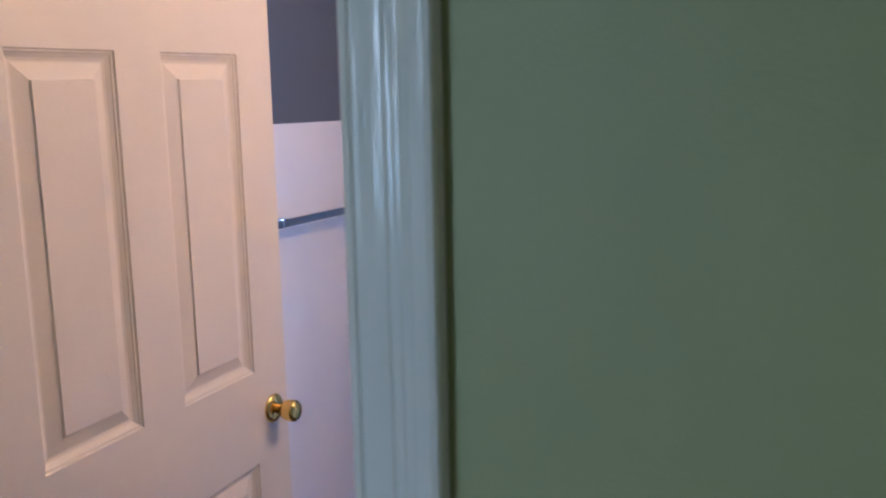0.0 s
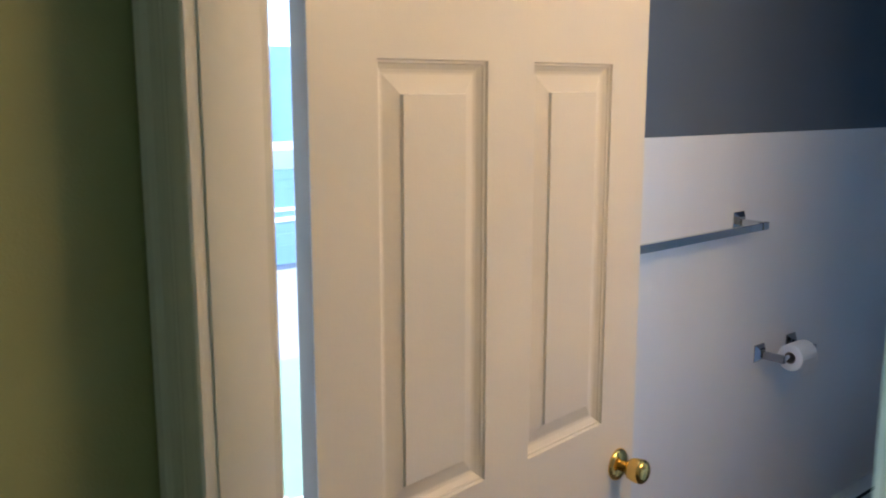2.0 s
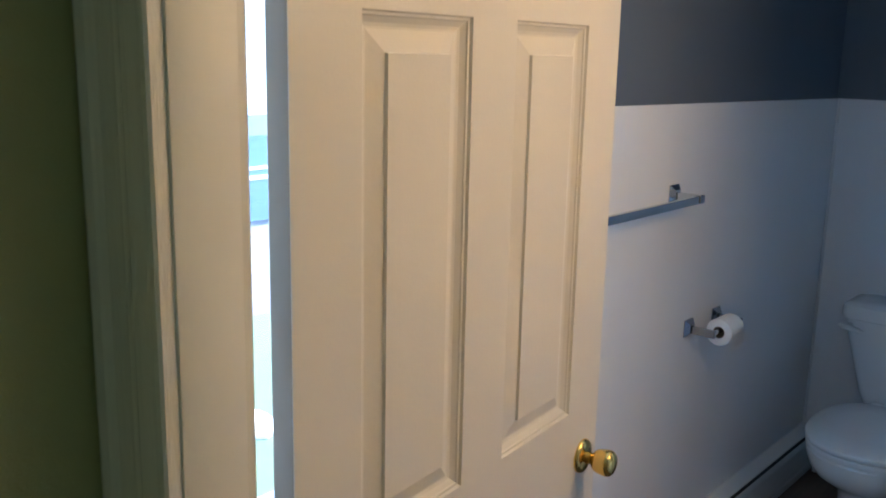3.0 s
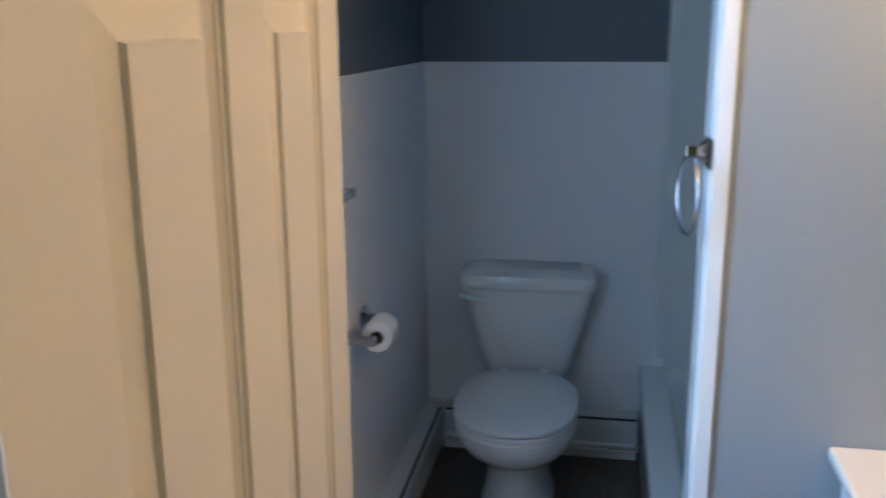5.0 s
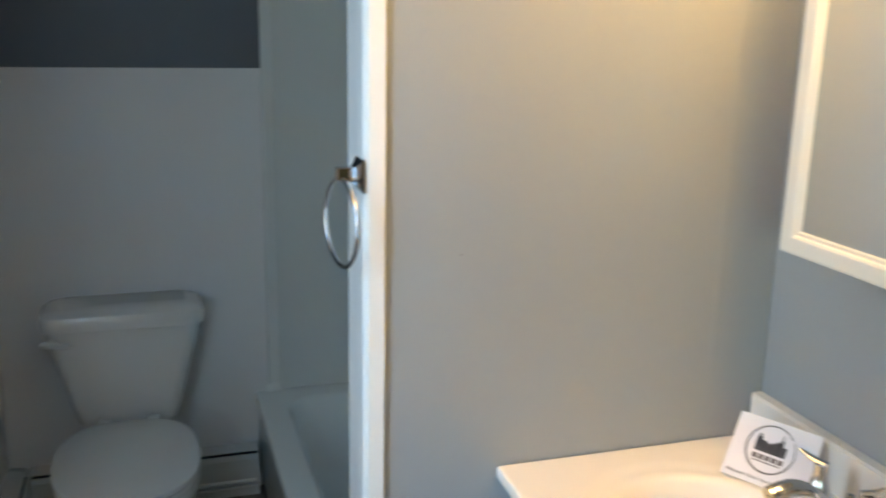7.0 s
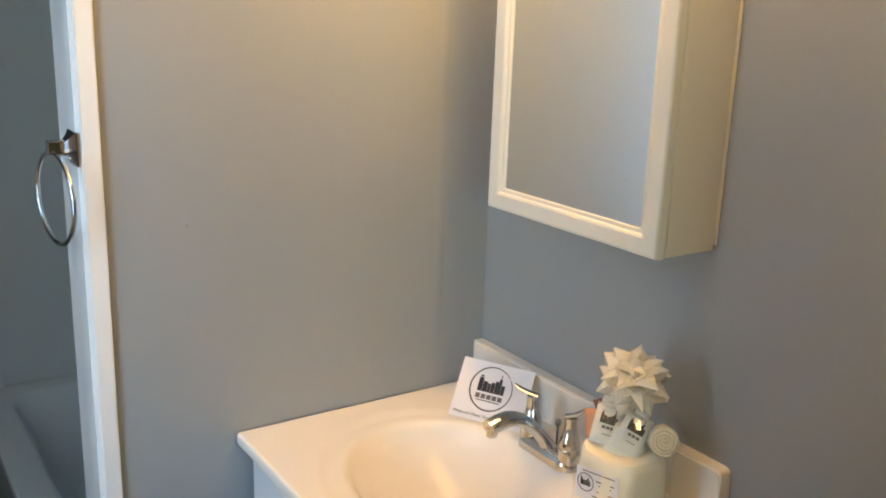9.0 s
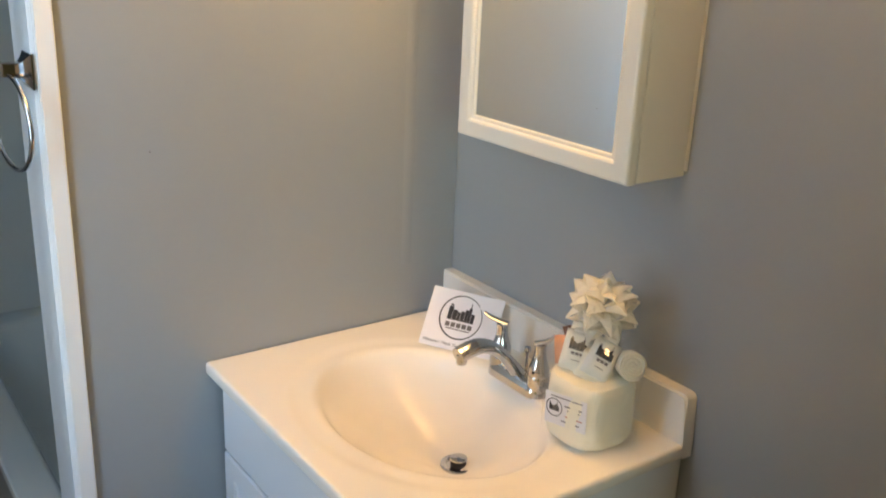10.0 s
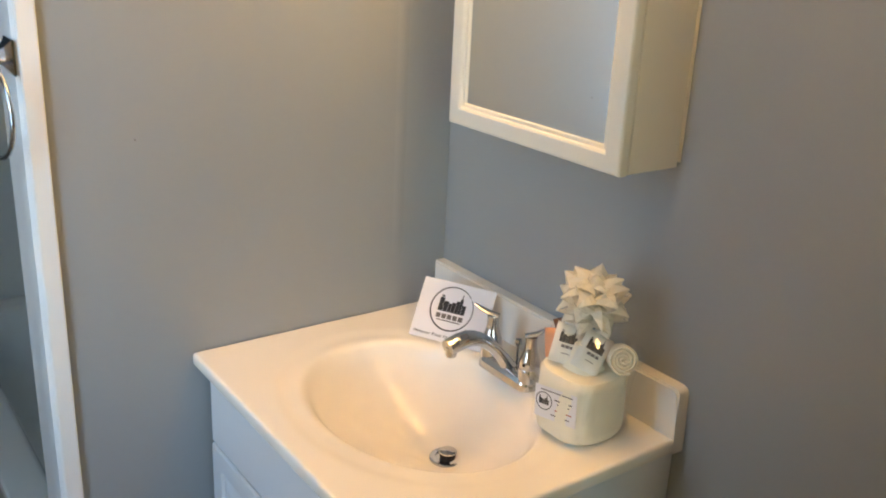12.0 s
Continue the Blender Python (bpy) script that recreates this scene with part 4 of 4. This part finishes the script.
for k in range(NR):
    a = k * 0.27
    w = 0.0006 * math.sin(k * 1.7)
    rr_ = 0.003 + 0.00098 * a + w
    outer.append((rr_ * math.cos(a), rr_ * math.sin(a)))
    inner.append(((rr_ - 0.0046) * math.cos(a), (rr_ - 0.0046) * math.sin(a)))
rows_ = []
for h, q in ((-0.032, 0.5), (-0.035, 0.0), (0.0, 0.0), (0.030, 0.0), (0.0335, 0.5)):
    rows_.append([bb.verts.new((x * (1 - q) + u * q, y * (1 - q) + v * q, h)) for (x, y), (u, v) in zip(outer, inner)])
rows_.append([bb.verts.new((u, v, 0.030)) for u, v in inner])
rows_.append([bb.verts.new((u, v, -0.030)) for u, v in inner])
for ra, rb in zip(rows_, rows_[1:]):
    for k in range(NR - 1):
        bb.faces.new((ra[k], ra[k + 1], rb[k + 1], rb[k]))
bb.transform(ROLL)
lathe([(0.0, -0.029), (0.0235, -0.029), (0.0235, 0.0255), (0.0, 0.0255)], ROLL, 20, bm=bb)
bmesh.ops.recalc_face_normals(bb, faces=bb.faces[:])
part("wash_cloth", bb, TOWEL, gift, "rolled cream wash cloth", smooth=True)
# clear wrap gathered under the bow
rw = random.Random(7)
ringsw = []
for z, k in ((0.001, 1.0), (0.03, 1.0), (0.08, 1.0), (0.115, 1.06), (0.15, 1.20), (0.185, 0.85), (0.205, 0.38), (0.216, 0.18)):
    ringsw.append([(x + 0.0025 * rw.uniform(-1, 1), y + 0.0025 * rw.uniform(-1, 1), zz) for x, y, zz in squircle(GX + 0.12 * max(0, z - 0.11), GY - 0.05 * max(0, z - 0.11), 0.075 * k, 0.075 * k, VZ + z, 3.0, 36, 0.06)])
wrap = part("wrap", loft(ringsw, cap=(False, False)), CELLO, gift, "clear crinkled cellophane wrap")
wrap.visible_shadow = False

# bow of pointed ribbon loops: each a strip run out to a point, creased there and brought back
BOW = Vector((GX + 0.013, GY + 0.006, VZ + 0.228))
bow = part("bow", lathe([(0.0, -0.012), (0.014, -0.01), (0.017, 0.0), (0.013, 0.010), (0.0, 0.014)], Matrix.Translation(BOW), 16), RIBBON, gift, "cream ribbon star bow", smooth=True)


def ribbon_loop(length, half):
    lm = bmesh.new()
    upper, lower = [], []
    for k in range(8):
        u = k / 7
        w = half * (0.30 + 1.25 * u) if u < 0.56 else half * (1 - ((u - 0.56) / 0.44) ** 1.15)
        w = max(w, 0.0006)
        lift = 0.017 * math.sin(math.pi * min(1, u * 0.98)) ** 0.8
        x = 0.003 + length * u
        upper.append([lm.verts.new((x, c * w, lift + r)) for c, r in ((-1, -0.0045 * u), (0, 0.0040 * math.sin(math.pi * u)), (1, -0.0045 * u))])
        lower.append([lm.verts.new((x, c * w * 0.92, -0.40 * lift - 0.0006 - r)) for c, r in ((-1, 0.0), (0, 0.002 * math.sin(math.pi * u)), (1, 0.0))])
    for rows in (upper, lower):
        for a, c in zip(rows, rows[1:]):
            for k in (0, 1):
                lm.faces.new((a[k], a[k + 1], c[k + 1], c[k]))
    me = bpy.data.meshes.new("ribbon_loop")
    lm.to_mesh(me)
    lm.free()
    me.materials.append(RIBBON)
    return me


lme = ribbon_loop(0.062, 0.0192)
inv = root_inverse(gift)
for tier, (cnt, el, sc, dz) in enumerate(((7, -16, 0.92, -0.004), (8, 6, 1.04, 0.002), (7, 30, 1.04, 0.007), (5, 54, 1.02, 0.010), (3, 80, 0.98, 0.012))):
    for k in range(cnt):
        az = 360 * (k + 0.5 * (tier % 2)) / cnt + rw.uniform(-8, 8)
        lo_ = new("loop", lme)
        lo_.parent = bow
        lo_.matrix_basis = inv @ (Matrix.Translation(BOW) @ Matrix.Rotation(radians(20), 4, Vector((0.67, -0.74, 0))) @ Matrix.Translation((0, 0, dz)) @ Euler((radians(rw.uniform(-22, 22)), radians(-el + rw.uniform(-7, 7)), radians(az))).to_matrix().to_4x4() @ Matrix.Scale(sc * rw.uniform(0.93, 1.05), 4))

# ---- medicine cabinet ----
MY0, MY1, MZ0, MZ1, MX = 1.771, 2.225, 1.2835, 1.96, 1.607
mc = thing("medicine_cabinet", (WX, 2.0, MZ0), "cream painted mirrored medicine cabinet on the wall", "cabinet")
part("body", box(MX + 0.0245, MY0 + 0.0012, MZ0 + 0.001, WX - 0.0035, MY1 - 0.005, MZ1 - 0.008, 0.0015, 1), CREAM_CAB, mc)
part("back_flange", box(WX - 0.003, MY0 - 0.003, MZ0 + 0.01, WX - 0.0005, MY1 - 0.0025, MZ1 - 0.004, 0.0005, 1), CREAM_CAB, mc)
# dark filler that paints the shade in the gap behind the door
part("gap_shade", box(MX + 0.0195, MY0 + 0.007, MZ0 + 0.006, MX + 0.0250, MY1 - 0.009, MZ1 - 0.011), INK_GREY, mc, "dark strip for the shaded gap behind the door")
g = []
for q, d in ((0.0, 0.020), (0.0, 0.005), (0.002, 0.001), (0.006, 0.0), (0.030, 0.0), (0.034, 0.002), (0.036, 0.0055), (0.042, 0.006), (0.0445, 0.0105)):
    g.append([(MX + d, MY0 + q, MZ0 + q), (MX + d, MY1 - q, MZ0 + q), (MX + d, MY1 - q, MZ1 - q), (MX + d, MY0 + q, MZ1 - q)])
dr_ = part("door_frame", loft(g, cap=(True, False)), CREAM_CAB, mc, "moulded cream mirror frame")
part("mirror", box(MX + 0.0095, MY0 + 0.043, MZ0 + 0.043, MX + 0.0125, MY1 - 0.043, MZ1 - 0.043), MIRROR, dr_, "clean silvered mirror")
part("bumper", lathe([(0.004, 0), (0.004, 0.003), (0.002, 0.004), (0, 0.004)], Matrix.Translation((MX + 0.0235, MY0 + 0.014, MZ0 + 0.0008)) @ Matrix.Rotation(math.pi, 4, 'X'), 10), CARD, mc)

# ---- vanity light above the cabinet ----
vl = thing("vanity_light", (WX, 1.95, 2.15), "chrome vanity light bar with three warm frosted globes", "lamp")
part("back_plate", box(WX - 0.022, 1.63, 2.105, WX - 0.0005, 2.27, 2.195, 0.006), CHROME, vl)
for k in (-1, 0, 1):
    y = 1.95 + 0.23 * k
    part("socket", lathe([(0.030, 0), (0.030, 0.008), (0.014, 0.012), (0.014, 0.092), (0.030, 0.098), (0.030, 0.114)], Matrix.Translation((WX - 0.022, y, 2.15)) @ Matrix.Rotation(radians(-90), 4, 'Y'), 20), CHROME, vl, smooth=True)
    part("globe", lathe([(0.062 * math.sin(math.pi * q / 16), -0.062 * math.cos(math.pi * q / 16)) for q in range(2, 17)], Matrix.Translation((WX - 0.192, y, 2.15)) @ Matrix.Rotation(radians(-90), 4, 'Y'), 24), BULB_MAT, vl, "lit frosted glass globe", smooth=True)

# small screw hole in the partition
tagged(part("wall_screw", lathe([(0.0015, 0), (0.0013, 0.001), (0, 0.0012)], Matrix.Translation((1.06, PY0, 1.26)) @ Matrix.Rotation(radians(90), 4, 'X'), 10), INK_GREY), "small dark screw head in grey wall", "screw")
